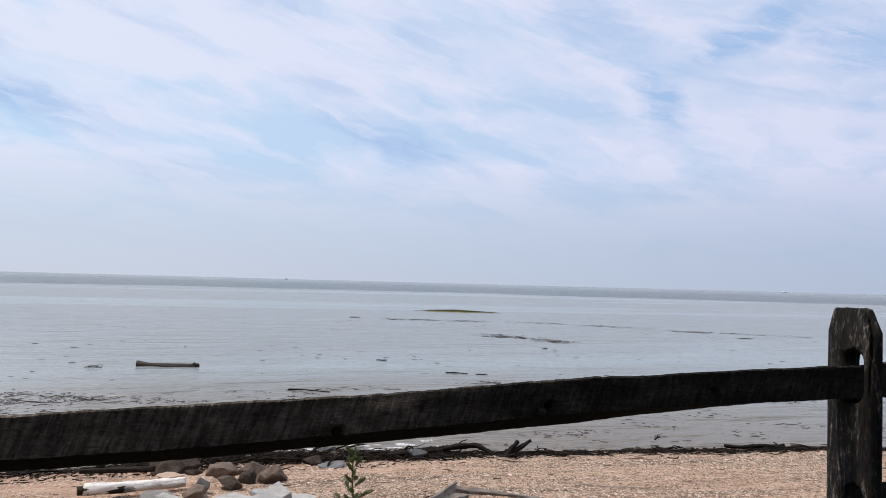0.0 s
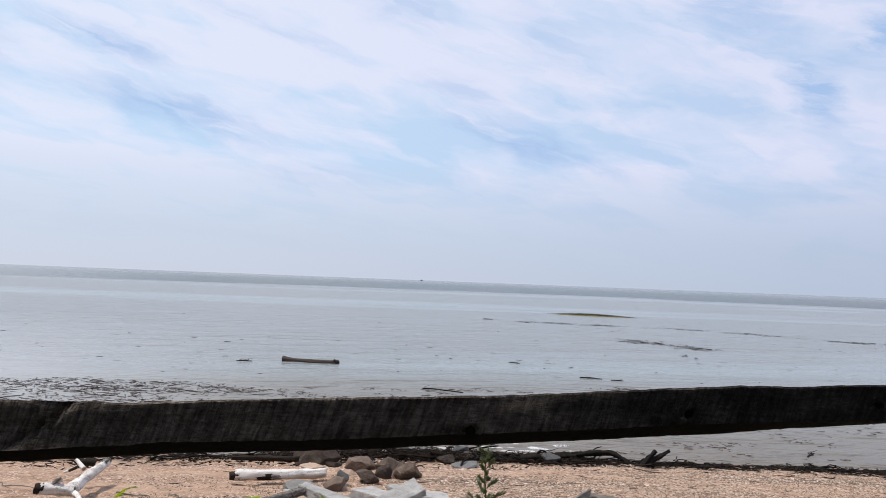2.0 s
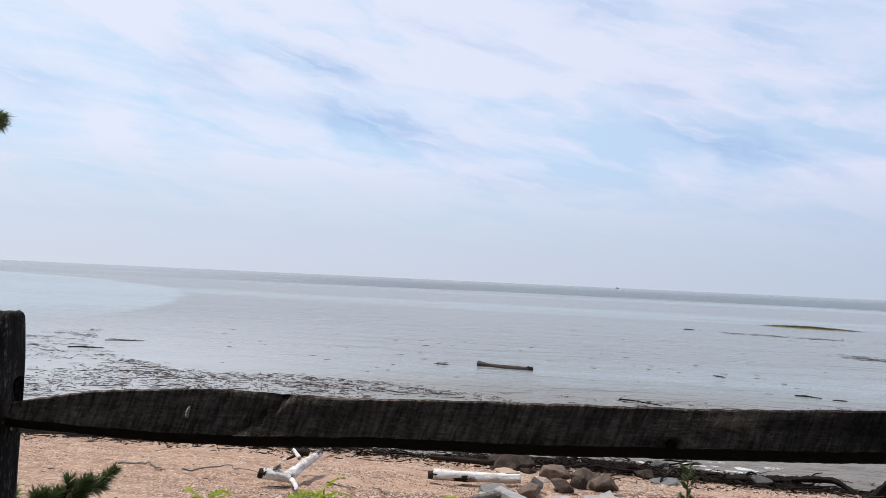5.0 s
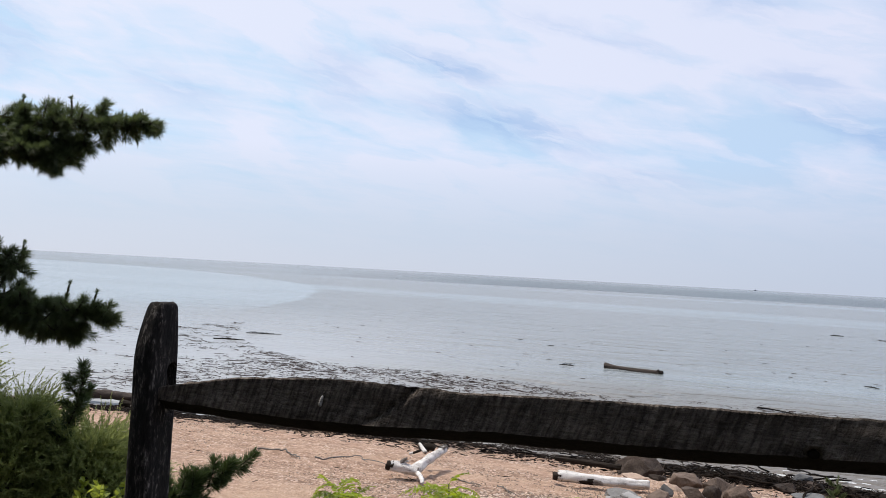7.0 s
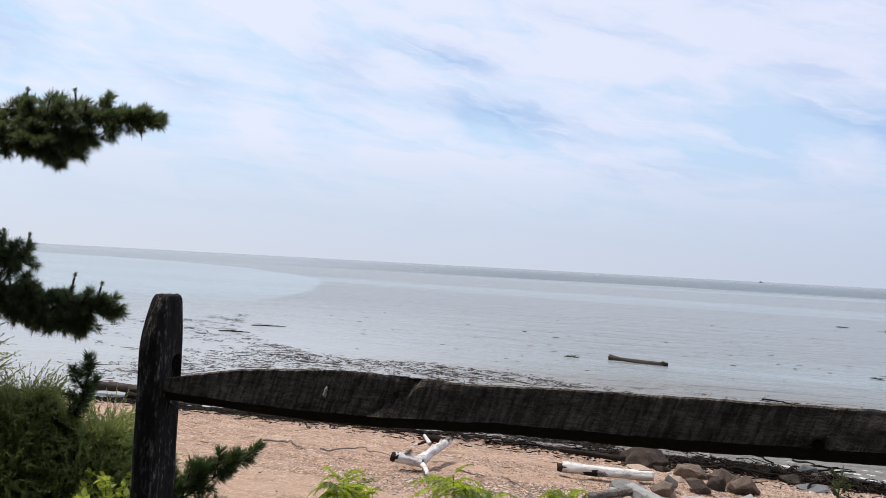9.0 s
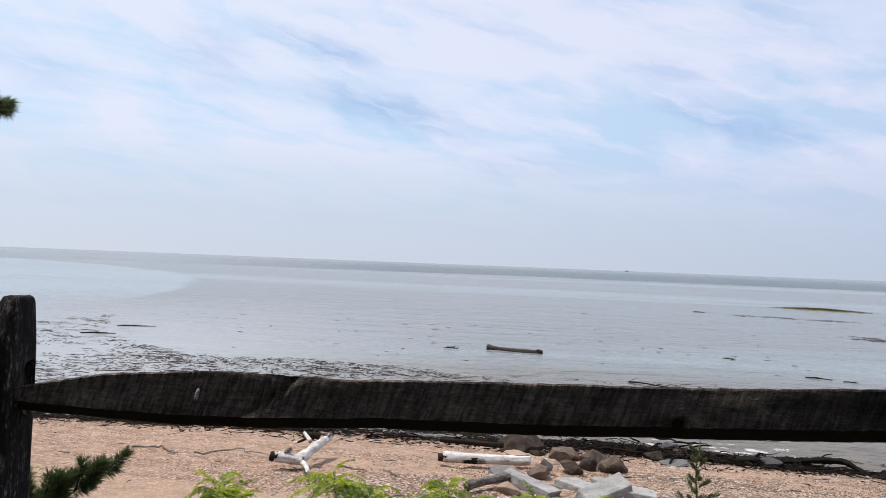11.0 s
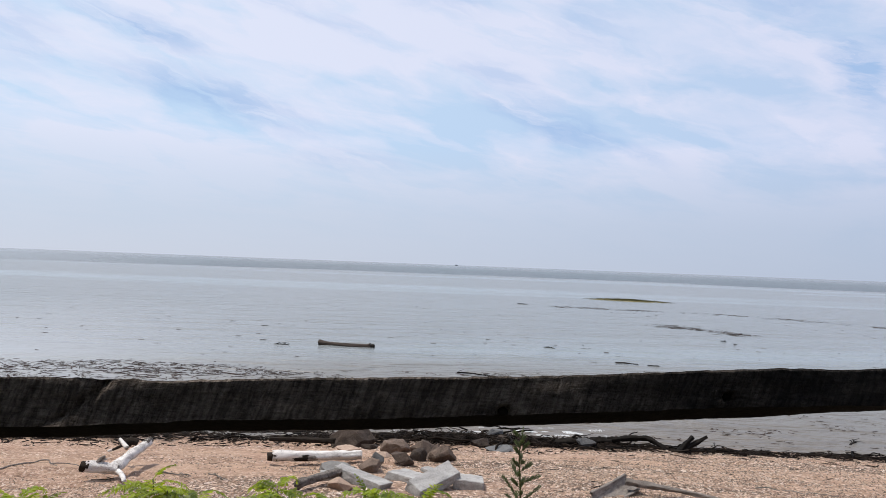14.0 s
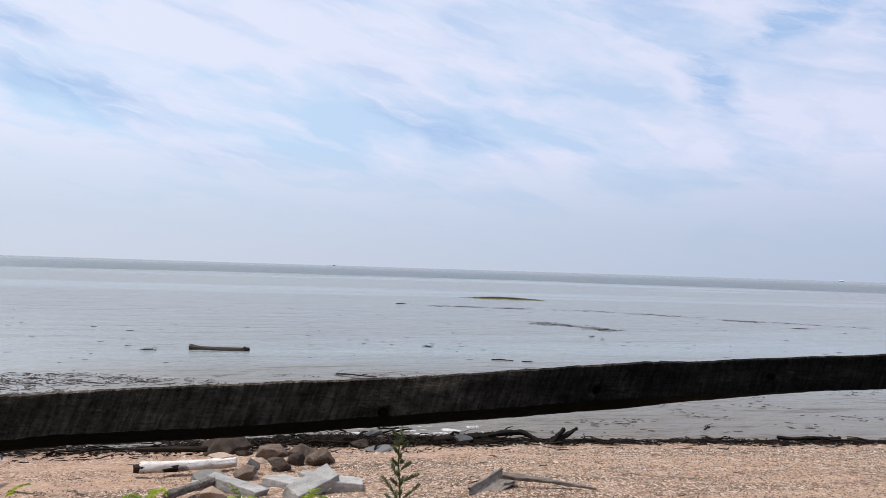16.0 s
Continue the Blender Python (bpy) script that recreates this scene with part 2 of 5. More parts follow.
def make_water():
    m, t, b = material("silty_water")
    p = where(t)
    ripple = noise_tex(t, mapped(t, p, rot=(0, 0, -14), scale=(0.60, 1.45, 1)), 1.0, 3.2, 0.55, 1.0)
    fine = noise_tex(t, mapped(t, p, rot=(0, 0, -8), scale=(1.3, 2.4, 1)), 2.6, 2, 0.5, 0.5)
    slick = noise_tex(t, mapped(t, p, (3, 0, 0), (0, 0, -20), (0.007, 0.030, 1)), 1.0, 4, 0.55, 1.0)
    sx = t.nodes.new("ShaderNodeSeparateXYZ")
    link(t, p, sx.inputs[0])
    # wind-ruffled water far out, and a calm tongue of clearer water off the beach
    dist = math_node(t, "SQRT", math_node(t, "ADD", math_node(t, "MULTIPLY", sx.outputs[0], sx.outputs[0]), math_node(t, "MULTIPLY", sx.outputs[1], sx.outputs[1])))
    turn = math_node(t, "ARCTAN2", math_node(t, "MULTIPLY", sx.outputs[0], -1.0), sx.outputs[1])
    lg = math_node(t, "LOGARITHM", math_node(t, "DIVIDE", dist, 78.0), 2.718)
    edge = math_node(t, "ADD", math_node(t, "MULTIPLY", math_node(t, "MULTIPLY", lg, lg), 0.24), 0.800)
    tongue = math_node(t, "MULTIPLY", math_node(t, "SUBTRACT", math_node(t, "ADD", turn, math_node(t, "MULTIPLY", slick, 0.06)), edge), 70.0)
    tongue = math_node(t, "MULTIPLY", math_node(t, "MINIMUM", math_node(t, "MAXIMUM", tongue, 0.0), 1.0), ramp(t, math_node(t, "DIVIDE", math_node(t, "ADD", dist, math_node(t, "MULTIPLY", slick, 40.0)), 200.0), [(0.27, 0.0), (0.37, 1.0)]))
    tongue = math_node(t, "MULTIPLY", tongue, ramp(t, slick, [(0.38, 0.75), (0.55, 1.0)]))
    calm = math_node(t, "MAXIMUM", ramp(t, slick, [(0.52, 0.0), (0.60, 0.55)]), math_node(t, "MINIMUM", math_node(t, "MAXIMUM", tongue, 0.0), 1.0))
    # dark far band for the base colour, thinned towards the horizon to paint haze
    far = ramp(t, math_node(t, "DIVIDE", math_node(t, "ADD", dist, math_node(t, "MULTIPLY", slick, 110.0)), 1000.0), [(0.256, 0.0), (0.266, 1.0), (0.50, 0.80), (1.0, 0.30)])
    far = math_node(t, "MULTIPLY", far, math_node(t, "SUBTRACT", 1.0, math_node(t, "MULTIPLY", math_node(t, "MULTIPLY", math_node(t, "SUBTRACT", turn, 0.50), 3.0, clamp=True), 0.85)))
    calm = math_node(t, "MULTIPLY", calm, math_node(t, "SUBTRACT", 1.0, far))
    # calm water's lighter base colour stands in for its brighter sky reflection
    col = mix_col(t, calm, (0.170, 0.178, 0.176), (0.218, 0.254, 0.266))
    near = ramp(t, math_node(t, "DIVIDE", dist, 100.0), [(0.12, 1.0), (0.24, 0.0)])
    col = mix_col(t, near, col, (0.140, 0.122, 0.104))
    # still water where litter gathers off the beach
    lee = math_node(t, "MULTIPLY", ramp(t, math_node(t, "DIVIDE", dist, 100.0), [(0.22, 1.0), (0.48, 0.0)]), ramp(t, turn, [(0.40, 0.0), (0.80, 1.0)]))
    # base colour lifted here too, making up for reflected sky
    col = mix_col(t, lee, col, (0.290, 0.297, 0.300))
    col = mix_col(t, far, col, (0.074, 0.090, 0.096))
    link(t, col, b.inputs["Base Color"])
    link(t, math_node(t, "ADD", math_node(t, "MULTIPLY", far, 0.08), math_node(t, "SUBTRACT", math_node(t, "ADD", 0.23, math_node(t, "MULTIPLY", near, 0.22)), math_node(t, "MULTIPLY", calm, 0.06))), b.inputs["Roughness"])
    b.inputs["IOR"].default_value = 1.333
    b.inputs["Specular IOR Level"].default_value = 0.5
    roll = noise_tex(t, mapped(t, p, rot=(0, 0, -17), scale=(0.15, 0.62, 1)), 1.0, 3, 0.5, 1.2)
    h = math_node(t, "ADD", math_node(t, "MULTIPLY", ripple, math_node(t, "MULTIPLY_ADD", roll, 1.6, 0.1)), math_node(t, "MULTIPLY", fine, 0.10))
    chop = noise_tex(t, mapped(t, p, rot=(0, 0, -10), scale=(1.5, 4.2, 1)), 1.0, 3, 0.55, 0.6)
    h = math_node(t, "ADD", h, math_node(t, "MULTIPLY", chop, math_node(t, "MULTIPLY", near, 0.45)))
    h = math_node(t, "ADD", h, math_node(t, "MULTIPLY", roll, 1.1))
    n = node(t, "ShaderNodeBump", Distance=0.18)
    link(t, math_node(t, "SUBTRACT", math_node(t, "ADD", math_node(t, "SUBTRACT", 1.05, math_node(t, "MULTIPLY", lee, 0.65)), math_node(t, "MULTIPLY", near, 0.6)), math_node(t, "MULTIPLY", calm, 0.34)), n.inputs["Strength"])
    link(t, h, n.inputs["Height"])
    link(t, n.outputs[0], b.inputs["Normal"])
    return m


def make_fence_wood():
    """Old split timber, grey-black, with saw scratches across the face and cracks along the grain."""
    m, t, b = material("old_fence_wood")
    p = where(t)
    grain = noise_tex(t, mapped(t, p, scale=(14, 60, 95)), 1.0, 6, 0.68, 0.3)
    saw = noise_tex(t, mapped(t, p, rot=(0, -20, 0), scale=(96, 20, 13)), 1.0, 4, 0.62, 0.35)
    wide = noise_tex(t, mapped(t, p, rot=(0, -19, 0), scale=(42, 6, 4)), 1.0, 3, 0.6, 0.4)
    blot = noise_tex(t, p, 5.0, 4, 0.6, 0.5)
    chips = noise_tex(t, mapped(t, p, scale=(90, 60, 190)), 1.0, 4, 0.7, 0.2)
    cut = ramp(t, saw, [(0.42, 0.0), (0.60, 1.0)])
    cut = math_node(t, "MULTIPLY", cut, ramp(t, grain, [(0.34, 0.15), (0.58, 1.0)]))
    f = math_node(t, "ADD", math_node(t, "MULTIPLY", grain, 0.20), math_node(t, "ADD", math_node(t, "MULTIPLY", chips, 0.25), math_node(t, "ADD", math_node(t, "MULTIPLY", wide, 0.13), math_node(t, "MULTIPLY", blot, 0.14))))
    f = math_node(t, "ADD", math_node(t, "MULTIPLY_ADD", saw, 0.31, f), math_node(t, "MULTIPLY", cut, 0.070))
    f = math_node(t, "MULTIPLY_ADD", math_node(t, "SUBTRACT", f, 0.53), 1.25, 0.478)
    lit_mix = t.nodes.new("ShaderNodeMix")
    lit_mix.data_type = "RGBA"
    link(t, ramp(t, f, [(0.38, (0.008, 0.0062, 0.0053)), (0.47, (0.019, 0.0152, 0.0130)), (0.56, (0.034, 0.0275, 0.0235)), (0.70, (0.062, 0.051, 0.044))]), lit_mix.inputs[6])
    # one end's lighter base colour stands in for more skylight reaching it
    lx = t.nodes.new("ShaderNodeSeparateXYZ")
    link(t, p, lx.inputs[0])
    lit_end = ramp(t, math_node(t, "ADD", math_node(t, "MULTIPLY", lx.outputs[0], -0.34), math_node(t, "MULTIPLY", blot, 0.5)), [(0.00, 0.0), (0.28, 0.62), (0.70, 0.76)])
    link(t, lit_end, lit_mix.inputs[0])
    link(t, ramp(t, f, [(0.38, (0.066, 0.051, 0.041)), (0.47, (0.158, 0.125, 0.101)), (0.56, (0.245, 0.200, 0.165)), (0.70, (0.385, 0.322, 0.272))]), lit_mix.inputs[7])
    link(t, lit_mix.outputs[2], b.inputs["Base Color"])
    b.inputs["Roughness"].default_value = 0.85
    b.inputs["Specular IOR Level"].default_value = 0.25
    bump(t, b, f, 1.0, 0.022)
    return m


def make_post_wood():
    m, t, b = material("old_post_wood")
    p = where(t)
    grain = noise_tex(t, mapped(t, p, scale=(34, 34, 5.0)), 2.0, 6, 0.68, 1.0)
    flake = noise_tex(t, mapped(t, p, scale=(110, 110, 38)), 1.0, 4, 0.7, 0.8)
    blot = noise_tex(t, mapped(t, p, scale=(1, 1, 0.5)), 14.0, 4, 0.6, 0.5)
    f = math_node(t, "ADD", math_node(t, "MULTIPLY", grain, 0.38), math_node(t, "ADD", math_node(t, "MULTIPLY", blot, 0.26), math_node(t, "MULTIPLY", flake, 0.36)))
    link(t, ramp(t, f, [(0.42, (0.006, 0.0052, 0.0047)), (0.52, (0.018, 0.0155, 0.0138)), (0.555, (0.056, 0.048, 0.042)), (0.63, (0.26, 0.230, 0.205))]), b.inputs["Base Color"])
    b.inputs["Roughness"].default_value = 0.88
    b.inputs["Specular IOR Level"].default_value = 0.2
    bump(t, b, f, 1.0, 0.015)
    return m


def make_leaf(name, dark, light, through_light=0.25, rough=0.5, per_leaf=0.0):
    m, t, b = material(name)
    isl = t.nodes.new("ShaderNodeNewGeometry").outputs["Random Per Island"]
    n = noise_tex(t, where(t), 3.0, 3, 0.6)
    f = math_node(t, "ADD", math_node(t, "MULTIPLY", isl, 0.5), math_node(t, "MULTIPLY", n, 0.5))
    rnd = t.nodes.new("ShaderNodeObjectInfo").outputs["Random"]
    f = math_node(t, "ADD", f, math_node(t, "MULTIPLY", math_node(t, "SUBTRACT", rnd, 0.5), per_leaf))
    link(t, ramp(t, f, [(0.2, dark), (0.8, light)]), b.inputs["Base Color"])
    b.inputs["Roughness"].default_value = rough
    tr = t.nodes.new("ShaderNodeBsdfTranslucent")
    tr.inputs[0].default_value = (*[min(1, c * 1.6) for c in light], 1)
    mx = t.nodes.new("ShaderNodeMixShader")
    mx.inputs[0].default_value = through_light
    link(t, b.outputs[0], mx.inputs[1]), link(t, tr.outputs[0], mx.inputs[2])
    link(t, mx.outputs[0], t.nodes["Material Output"].inputs[0])
    return m


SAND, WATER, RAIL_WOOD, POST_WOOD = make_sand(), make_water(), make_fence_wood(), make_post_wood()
NEEDLE = make_leaf("pine_needles", (0.014, 0.023, 0.010), (0.105, 0.135, 0.050), 0.3, 0.55)
NEEDLE_FRESH = make_leaf("fresh_pine_needles", (0.013, 0.023, 0.008), (0.080, 0.115, 0.034), 0.25, 0.5)
NEEDLE_DARK = make_leaf("dark_needles", (0.010, 0.020, 0.009), (0.030, 0.055, 0.020), 0.12, 0.6)
CEDAR = make_leaf("juniper_scales", (0.038, 0.056, 0.020), (0.250, 0.280, 0.090), 0.4, 0.6)
SUMAC = make_leaf("fresh_leaves", (0.016, 0.042, 0.008), (0.300, 0.365, 0.020), 0.45, 0.45, 0.75)
VINE = make_leaf("vine_leaves", (0.05, 0.09, 0.014), (0.34, 0.38, 0.05), 0.42, 0.45)
GRASS = make_leaf("dry_grass", (0.14, 0.12, 0.05), (0.26, 0.24, 0.12), 0.3, 0.6)
BARK = plain("pine_bark", (0.020, 0.015, 0.011), (0.075, 0.058, 0.045), 0.9, 10, 60, 0.9, 0.02)
TWIG = plain("green_stem", (0.05, 0.06, 0.02), (0.13, 0.13, 0.05), 0.7, 20, 80)
PALE_WOOD = plain("bleached_driftwood", (0.17, 0.146, 0.130), (0.64, 0.61, 0.585), 0.8, 6, 70, 0.8, 0.012, (0.8, 1.6, 2.6), 0.05, span=(0.33, 0.50))
GREY_WOOD = plain("grey_driftwood", (0.022, 0.018, 0.016), (0.34, 0.30, 0.27), 0.88, 9, 70, 1.0, 0.02, (1.0, 3, 3), 0.1)
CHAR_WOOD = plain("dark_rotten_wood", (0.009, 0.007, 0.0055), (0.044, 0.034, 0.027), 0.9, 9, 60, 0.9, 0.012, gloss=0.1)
WET_WOOD = plain("wet_dark_wood", (0.004, 0.0033, 0.003), (0.018, 0.0145, 0.012), 0.75, 8, 60, 0.7, 0.01, gloss=0.1)
LOG_WOOD = plain("floating_log_wood", (0.008, 0.0060, 0.0052), (0.085, 0.064, 0.053), 0.75, 4, 40, 0.8, 0.01, (0.5, 5, 5), 0.05)
LITTER = plain("beach_litter_wood", (0.003, 0.0022, 0.0018), (0.026, 0.019, 0.0145), 0.85, 6, 50, 0.5, 0.005, (1, 1, 1), 0.45, gloss=0.06)
FLOATS = plain("floating_litter", (0.010, 0.0078, 0.0072), (0.080, 0.058, 0.051), 0.7, 6, 50, 0.4, 0.005, (1, 1, 1), 0.40, gloss=0.06)
ROCK_BROWN = plain("brown_stone", (0.036, 0.026, 0.020), (0.195, 0.142, 0.112), 0.85, 7, 60, 1.0, 0.025)
ROCK_TAN = plain("tan_stone", (0.16, 0.112, 0.082), (0.42, 0.31, 0.24), 0.85, 7, 60, 1.0, 0.02)
ROCK_DARK = plain("dark_stone", (0.018, 0.013, 0.0105), (0.100, 0.073, 0.058), 0.8, 7, 60, 1.0, 0.025)
ROCK_GREY = plain("grey_stone", (0.070, 0.066, 0.063), (0.190, 0.182, 0.174), 0.85, 5, 45, 0.8, 0.02)
ROCK_SHORE = plain("wet_shore_stone", (0.045, 0.045, 0.047), (0.15, 0.148, 0.146), 0.7, 5, 45, 0.8, 0.02)
SLAB = plain("pale_granite", (0.165, 0.158, 0.152), (0.47, 0.455, 0.44), 0.85, 6, 70, 0.9, 0.02, (1, 1, 1), 0.08)
PEBBLE = plain("pebbles", (0.130, 0.092, 0.068), (0.78, 0.65, 0.54), 0.8, 3, 60, 0.2, 0.003, (1, 1, 1), 0.75)
FOAM = plain("sea_foam", (0.45, 0.46, 0.47), (0.62, 0.63, 0.64), 0.6, 20, 90, 0.6, 0.01)
MARSH = plain("marsh_grass_bank", (0.055, 0.052, 0.022), (0.190, 0.165, 0.078), 0.9, 0.8, 8, 0.8, 0.05)
# haze of distance is put into these two base colours
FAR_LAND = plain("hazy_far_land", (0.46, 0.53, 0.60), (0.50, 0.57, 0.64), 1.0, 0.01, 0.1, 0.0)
BOAT = plain("hazy_boat_paint", (0.10, 0.11, 0.13), (0.2, 0.2, 0.22), 0.7, 1, 5, 0.0)


# ---------------------------------------------------------------- helpers for meshes
def part(name, bm, mat, parent=None, label="", smooth=True):
    """Links a bmesh as one mesh object, under a parent when there is one."""
    me = bpy.data.meshes.new(name)
    bm.normal_update()
    bm.to_mesh(me)
    bm.free()
    me.materials.append(mat)
    if smooth:
        me.polygons.foreach_set("use_smooth", [True] * len(me.polygons))
    ob = new(name, me)
    ob.parent = parent
    if label:
        ob["label"] = label
    return ob


def raw(name, verts, faces, mat, parent=None, smooth=False):
    me = bpy.data.meshes.new(name)
    me.from_pydata(verts, [], faces)
    me.materials.append(mat)
    if smooth:
        me.polygons.foreach_set("use_smooth", [True] * len(me.polygons))
    ob = new(name, me)
    ob.parent = parent
    return ob


def thing(name, at, label, category, group="", turn=0.0):
    ob = new(name)
    ob.empty_display_size = 0.1
    ob.matrix_world = pose(*at, 0, 0, turn)
    return tagged(ob, label, category, group)


def smoothstep(a, b, v):
    k = min(max((v - a) / (b - a), 0.0), 1.0)
    return k * k * (3 - 2 * k)


def shore(x):
    """y of the line of driftwood on the beach, at x."""
    c = min(max(x, -22.0), 12.0)
    return 11.4 + 0.25 * c - 0.0085 * c * c + (x - c) * (0.25 - 0.017 * c)


def ground(x, y):
    d = (shore(x) - y) * 0.97
    z = 0.04 + 0.11 * min(max(d, -14.0), 5.5) + 0.81 * smoothstep(5.2, 9.0, d)
    near = smoothstep(60.0, 25.0, math.hypot(x, y))
    if near > 0 and d > -3:
        z += near * (0.030 * noise.noise((x * 0.55, y * 0.9, 0)) + 0.014 * noise.noise((x * 2.1, y * 3.4, 5)) + 0.018 * noise.noise((x * 4.6, y * 7.0, 6)) + 0.014 * noise.noise((x * 8.5, y * 9.5, 7)))
        z += near * 0.016 * smoothstep(0.3, 1.0, d) * noise.noise((x * 0.8 + 0.2 * y, (d + 0.35 * noise.noise((x * 0.5, y, 4))) * 5.5, 11))
        z += near * 0.025 * math.exp(-((d - 1.9 - 0.5 * noise.noise((x * 0.3, 0, 3))) / 0.35) ** 2)
    return z


def tube(bm, path, radii, sides=8, rough=0.0, seed=0.0, flat=1.0):
    """A bent, tapered, uneven tube along a path of points, closed at both ends."""
    pts = [Vector(p) for p in path]
    rings = []
    side = None
    for i, p in enumerate(pts):
        d = (pts[min(i + 1, len(pts) - 1)] - pts[max(i - 1, 0)]).normalized()
        if side is None:
            side = d.orthogonal().normalized()
            if abs(d.z) < 0.9:
                side = Vector((0, 0, 1)).cross(d).normalized()
        side = (side - d * side.dot(d)).normalized()
        other = d.cross(side)
        ring = []
        for k in range(sides):
            w = 2 * math.pi * k / sides
            r = radii[i] * (1 + rough * noise.noise((p.x * 6 + seed, p.y * 6 + 3 * math.cos(w), p.z * 6 + 3 * math.sin(w))) + 0.35 * rough * noise.noise((p.x * 25, p.y * 25 + 9 * math.cos(w), seed + 9 * math.sin(w))))
            r *= 1 + 0.16 * rough * math.sin(5 * w + seed + 2.5 * noise.noise((p.x * 2, p.y * 2, seed)))
            slip = d * (radii[i] * rough * 1.2 * noise.noise((3 * math.cos(w), 3 * math.sin(w), seed + i))) if i in (0, len(pts) - 1) else Vector()
            ring.append(bm.verts.new(p + slip + side * (r * math.cos(w)) + other * (r * flat * math.sin(w))))
        rings.append(ring)
    for a_, b_ in zip(rings, rings[1:]):
        for k in range(sides):
            bm.faces.new((a_[k], a_[(k + 1) % sides], b_[(k + 1) % sides], b_[k]))
    bm.faces.new(rings[0][::-1])
    bm.faces.new(rings[-1])


def spread(path, n):
    """n points along a polyline, smoothed."""
    pts = [Vector(p) for p in path]
    out = []
    for i in range(n):
        f = i / (n - 1) * (len(pts) - 1)
        k = min(int(f), len(pts) - 2)
        u = f - k
        p0, p1, p2, p3 = pts[max(k - 1, 0)], pts[k], pts[k + 1], pts[min(k + 2, len(pts) - 1)]
        out.append(0.5 * (2 * p1 + (p2 - p0) * u + (2 * p0 - 5 * p1 + 4 * p2 - p3) * u * u + (3 * p1 - p0 - 3 * p2 + p3) * u ** 3))
    return out


def taper(n, r0, r1, knob=0.0):
    return [r0 + (r1 - r0) * i / (n - 1) + knob * (0.5 - random.random()) for i in range(n)]


# ---------------------------------------------------------------- the large structure
def steps(stops):
    """Coordinates from (from, to, step) stretches."""
    out = []
    for a_, b_, s_ in stops:
        n = max(1, round((b_ - a_) / s_))
        out += [a_ + (b_ - a_) * i / n for i in range(n)]
    return out + [stops[-1][1]]


def sheet(name, xs, ys, height, mat):
    verts = [(x, y, height(x, y)) for y in ys for x in xs]
    w = len(xs)
    faces = [(j * w + i, j * w + i + 1, (j + 1) * w + i + 1, (j + 1) * w + i) for j in range(len(ys) - 1) for i in range(w - 1)]
    return raw(name, verts, faces, mat, None, True)


land_x = steps([(-4500, -300, 700), (-300, -40, 26), (-40, -15, 1.0), (-15, 9, 0.055), (9, 40, 1.2), (40, 300, 26), (300, 4500, 700)])
land_y = steps([(-4500, -300, 700), (-300, -20, 28), (-20, 3, 0.8), (3, 14, 0.05), (14, 60, 3), (60, 4500, 740)])
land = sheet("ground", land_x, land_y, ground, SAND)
tagged(land, "pale tan sand and shell gravel beach sloping to the water", "beach", kind="structure")


def swell(x, y):
    d = y - shore(x)
    r = math.hypot(x, y)
    if r > 60 or d < -6:
        return 0.0
    fade = smoothstep(60, 22, r)
    h = 0.010 * math.sin(2.2 * (y - 0.32 * x) + 2.5 * noise.noise((x * 0.25, y * 0.25, 1)))
    h += 0.012 * noise.noise((x * 0.7, y * 1.9, 2)) + 0.009 * noise.noise((x * 1.8, y * 4.2, 4))
    h += 0.030 * smoothstep(6.5, 1.0, d) * noise.noise((x * 0.55 + 0.15 * y, d * 1.5, 14)) + 0.012 * smoothstep(5.0, 0.5, d) * noise.noise((x * 1.5, d * 3.2, 15))
    # the small breaker at the edge
    line = d - 0.75 - 0.35 * noise.noise((x * 0.5, 0, 8))
    h += 0.045 * math.exp(-(line / 0.28) ** 2) * (0.55 + 0.8 * noise.noise((x * 0.45, 0, 6))) * (0.25 + 0.75 * math.exp(-((x + 1.6) / 1.6) ** 2))
    return fade * h


sea_x = steps([(-4500, -300, 700), (-300, -60, 24), (-60, -24, 1.5), (-24, 14, 0.13), (14, 60, 1.5), (60, 300, 24), (300, 4500, 700)])
sea_y = steps([(-60, 4, 8), (4, 26, 0.11), (26, 60, 0.6), (60, 300, 12), (300, 4500, 420)])
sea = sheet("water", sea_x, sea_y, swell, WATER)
tagged(sea, "calm grey silty sea with small ripples and slicks", "sea", kind="structure")

# ---------------------------------------------------------------- the split-rail fence
FENCE_TURN = 13.4     # the fence runs along x, after this turn; y is the way out to sea


def curve(table, s):
    for (a_, u), (b_, v) in zip(table, table[1:]):
        if s <= b_:
            k = min(max((s - a_) / (b_ - a_), 0.0), 1.0)
            return u + (v - u) * k
    return table[-1][1]


RAIL_TOP = [(-1.54, 2.312), (-1.44, 2.335), (-1.25, 2.372), (-1.05, 2.394), (-0.86, 2.404), (-0.78, 2.405), (-0.735, 2.403), (-0.66, 2.408), (-0.60, 2.404), (-0.5, 2.412), (-0.12, 2.430), (0.28, 2.449), (0.7, 2.479), (1.1, 2.495), (1.44, 2.510), (1.62, 2.512)]
RAIL_LOW = [(-1.54, 2.249), (-1.44, 2.248), (-1.2, 2.258), (-0.84, 2.274), (-0.5, 2.302), (-0.12, 2.318), (0.7, 2.373), (1.1, 2.396), (1.44, 2.415), (1.62, 2.420)]


